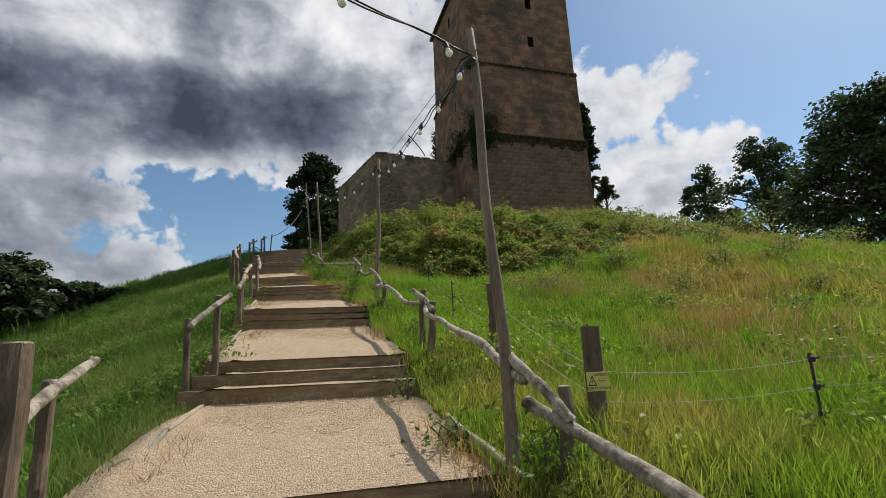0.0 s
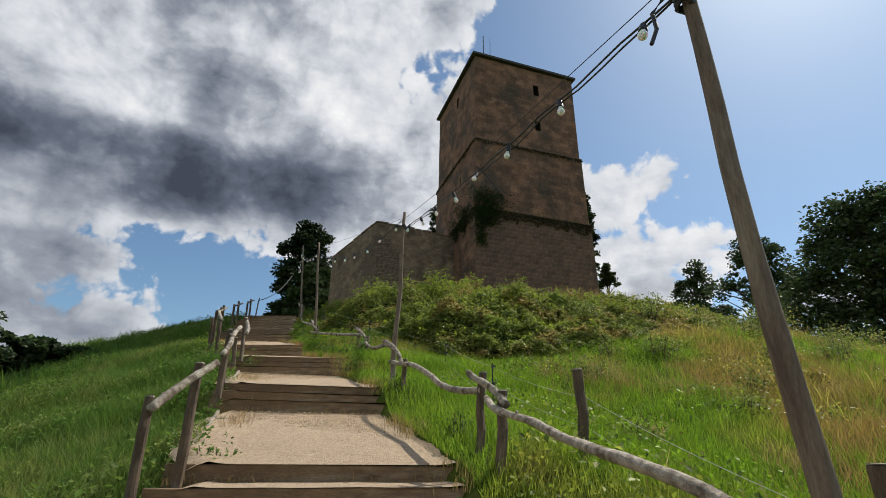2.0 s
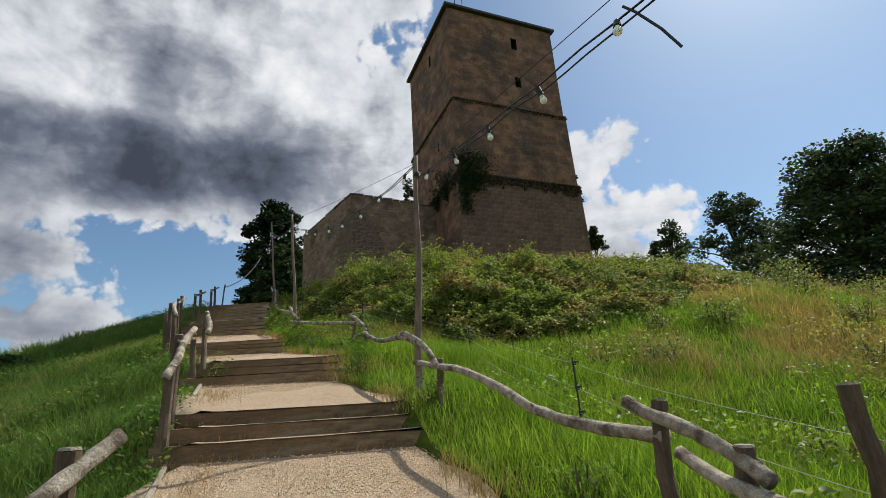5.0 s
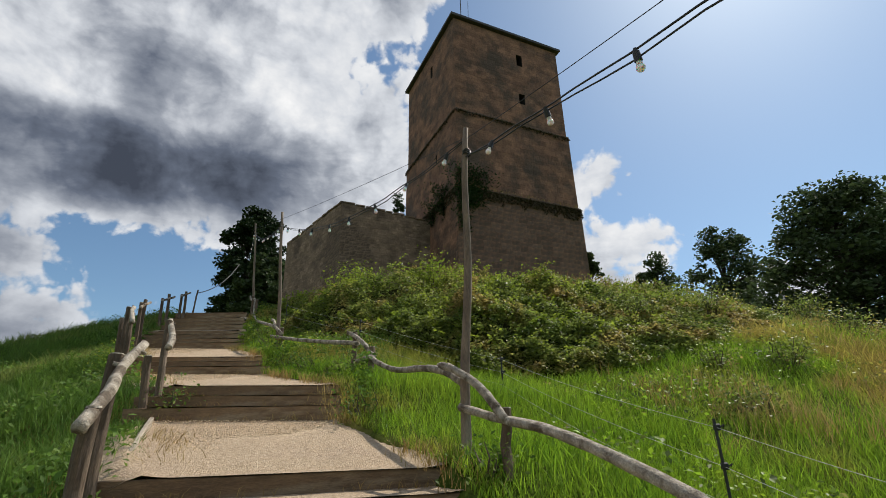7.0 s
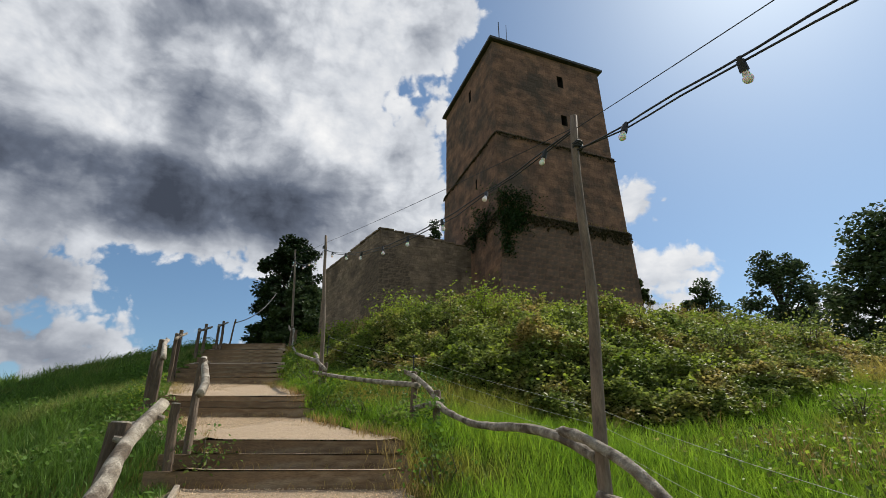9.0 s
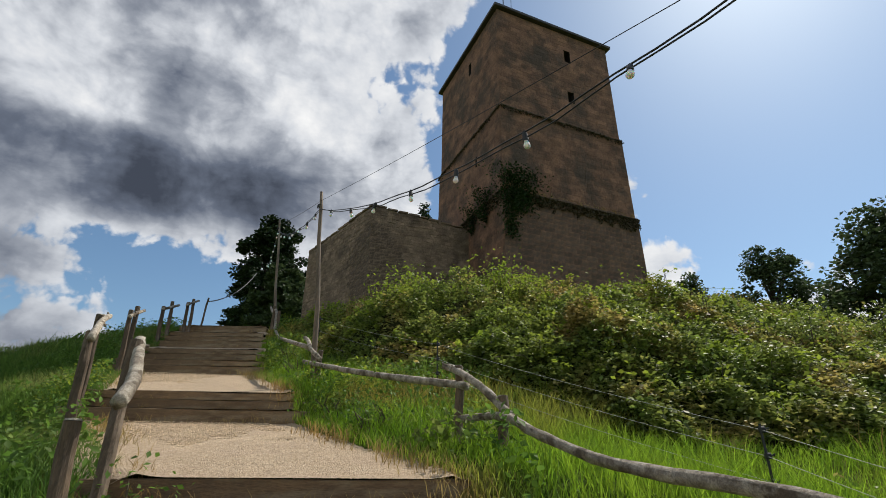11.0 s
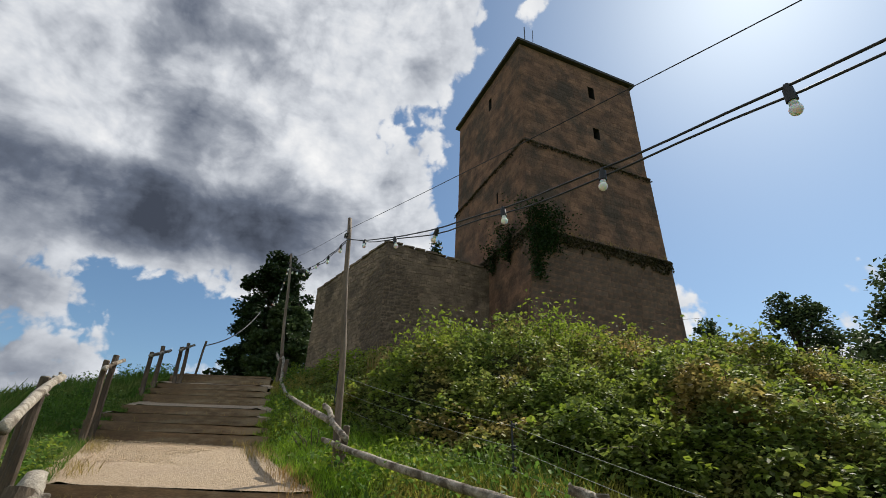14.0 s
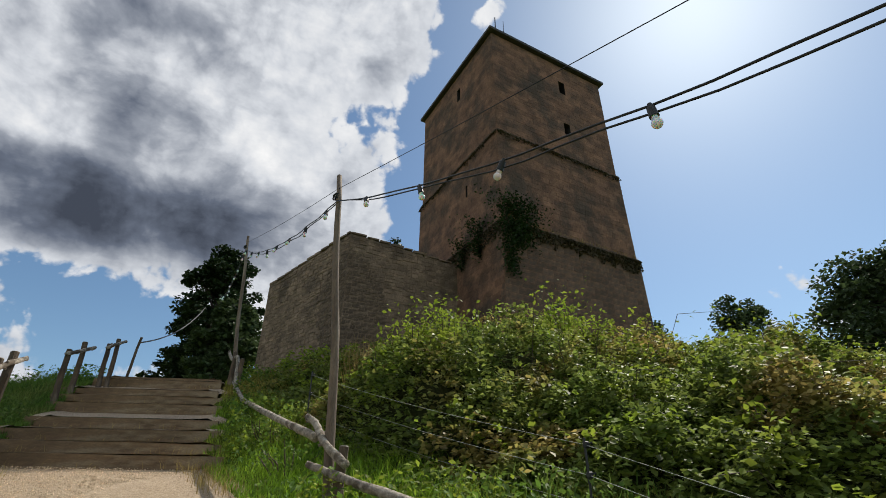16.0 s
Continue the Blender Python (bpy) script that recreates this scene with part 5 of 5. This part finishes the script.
shrub(18.5, 27.5, 2.4, 1.3, BRAMBLE, "leafy green shrub on a hill crest", 1400, 0.12)
for x, y, w, h in ((5.5, 13.2, 0.8, 0.55), (7.5, 15.5, 1.0, 0.7), (9.6, 16.6, 1.1, 0.8), (3.3, 15.9, 0.8, 0.6), (6.9, 11.2, 0.7, 0.45), (11.2, 18.6, 1.3, 0.9), (8.3, 12.9, 0.8, 0.5), (12.6, 21.2, 1.2, 0.9), (4.3, 11.4, 0.6, 0.45), (2.0, 9.8, 0.6, 0.4)):
    shrub(x, y, w, h, BRAMBLE, "small green shrub in meadow grass", int(650 * w), 0.07)
shrub(0.4, 4.9, 0.3, 0.22, GRASS_DARK, "low broad weeds at the edge of gravel", 120, 0.06)
for x, y, w in ((-3.6, 8.1, 0.5), (-3.05, 7.35, 0.4), (-5.6, 13.4, 0.6), (-0.55, 8.6, 0.35), (-5.0, 17.0, 0.7), (-4.4, 16.0, 0.6), (1.1, 4.0, 0.45), (-0.3, 6.6, 0.3), (-1.75, 11.0, 0.4), (-3.0, 13.2, 0.5), (-6.9, 21.2, 0.9), (-6.4, 20.0, 0.8)):
    shrub(x, y, w, 0.30 * (0.6 + w), GRASS_DARK, "clump of broad leaved weeds beside steps", int(500 * w), 0.05, group="weeds")
tree(38.6, 49.8, 25.0, 9.6, TREE_LEAF, "large dark broadleaf tree behind a hill", 300, 95, 0.5, 0.04, 0.9, seed=3)
tree(49.0, 53.0, 26.0, 10.0, TREE_LEAF, "large dark broadleaf tree behind a hill", 260, 80, 0.5, 0.05, 0.9, seed=5)
tree(37.6, 66.5, 27.4, 8.2, TREE_LEAF, "round dark broadleaf tree with gaps in its crown", 200, 75, 0.45, 0.10, 0.75, seed=8)
tree(40.3, 91.5, 32.4, 6.6, TREE_LEAF, "small distant dark broadleaf tree", 170, 80, 0.55, 0.1, seed=9)
tree(11.6, 45.0, 16.2, 1.7, TREE_LEAF, "small leafy tree beside a tower", 60, 60, 0.3, 0.1, seed=17)
tree(11.1, 49.5, 27.0, 2.3, PINE_LEAF, "dark conifer partly behind a tower", 90, 50, 0.4, 0.2, 1.3, True, seed=10)
tree(-26.2, 71.6, 33.0, 5.8, PINE_LEAF, "dark broad pine behind a ruined wall", 250, 110, 0.5, 0.2, 1.0, seed=12)
tree(-22.5, 66.5, 24.0, 5.2, TREE_LEAF, "dark leafy tree below a ruined wall", 260, 95, 0.5, 0.03, seed=13)
tree(-5.2, 57.8, 28.6, 2.6, PINE_LEAF, "dark conifer tip behind a ruined wall", 50, 60, 0.35, 0.4, 1.2, True, seed=14)
for n, (x, y, t, r) in enumerate(((-19.5, 18.5, 5.5, 2.2), (-21.5, 20.5, 6.3, 2.6), (-18.5, 21.5, 5.0, 1.7), (-24.5, 20.5, 6.6, 2.8), (-17.2, 22.5, 4.7, 1.3))):
    tree(x, y, t, r, TREE_LEAF, "low dense bush on a grassy slope", 70, 60, 0.3, 0.05, seed=30 + n)


def ivy(u, v, z, wide, tall, n, label):
    """Growth rooted on the tower's set-off and hanging down its face."""
    ob = tagged(new("ivy"), label, "climbing plant")
    ob.matrix_world = TOWER @ Matrix.Translation((u, v, z))
    g = rng.normal(0, 1, (n, 3))
    hang = rng.random(n)
    p = np.stack([g[:, 0] * wide * 0.36 * (1 - 0.5 * hang), -np.abs(g[:, 1]) * 0.28 * (1 - 0.6 * hang) - 0.05, tall * (0.5 - hang ** 1.2) + g[:, 2] * 0.16], 1)
    leaf_mesh("foliage", p, rng.uniform(0.09, 0.2, n), IVY_LEAF, ob)
    bm = bmesh.new()
    for k in range(6):
        tube(bm, [(rng.normal(0, 0.1), 0.05, -tall * 0.4), (rng.normal(0, wide * 0.2), -0.1, 0), (rng.normal(0, wide * 0.35), -0.2, tall * 0.4)], [0.03, 0.02, 0.008], 5)
    part("stem", bm, STEM, ob)


ivy(0.6, -0.30, 16.9, 2.5, 2.6, 2300, "dark ivy bush growing on a tower ledge")
ivy(0.1, -0.32, 15.3, 1.3, 2.6, 800, "dark ivy hanging down a tower corner")
ivy(-0.4, 1.7, 16.6, 1.6, 2.0, 900, "dark ivy bush on a tower ledge")
ivy(-0.4, 3.4, 16.4, 1.2, 1.6, 500, "dark ivy bush on a tower ledge")
xx = rng.uniform(-0.2, SIDE + 0.2, 900)
z = np.where(rng.random(900) < 0.75, 16.9, 22.8)
o = np.where(z < 20, 0.22, 0.1)
pos = np.array([TOWER @ Vector((a, -b + 0.05, c)) for a, b, c in zip(xx, o, z)])
blades("ledge_grass", pos, rng.uniform(0.15, 0.45, 900) * np.where(z < 20, 1, 0.5), np.full(900, 0.03), DRY_GRASS, 0.8, "withered grass on the tower ledges")

# dark moss and roots that hang from the set-offs
for z0, drop, o, n in ((16.85, 0.9, 0.30, 5000), (22.75, 0.35, 0.17, 900)):
    side = rng.random(n) < 0.6
    a = rng.uniform(-o, SIDE + o, n)
    hang = rng.random(n) ** 1.6 * drop * (0.55 + 0.45 * np.sin(a * 1.7 + 0.8 * np.sin(a * 4.1)) ** 2)
    out = o + 0.02 + rng.random(n) * 0.07
    p = np.where(side[:, None], np.stack([a, -out, z0 - hang], 1), np.stack([-out, a, z0 - hang], 1))
    ob = leaf_mesh("hanging_moss", p, rng.uniform(0.07, 0.20, n), MOSS, None, 1.2)
    ob.matrix_world = TOWER
    tagged(ob, "dark moss hanging from a tower ledge", "moss", kind="stuff")

# ---- stones of the tower and the wall ----
rnd = random.Random(5)
lower = [b for k in (0, 3) for b in ashlar(2, k, rnd, 10.2)]
lower.sort(key=lambda b: b[0].y + abs(b[0].x - 4) * 0.3 - b[0].z * 0.05)
upper = [b for s in (1, 0) for k in (0, 3) for b in ashlar(s, k, rnd)]
dress(tower, lower + upper, SANDSTONE, 290)
dress(ring_wall, rubble, GREY_STONE, 280)
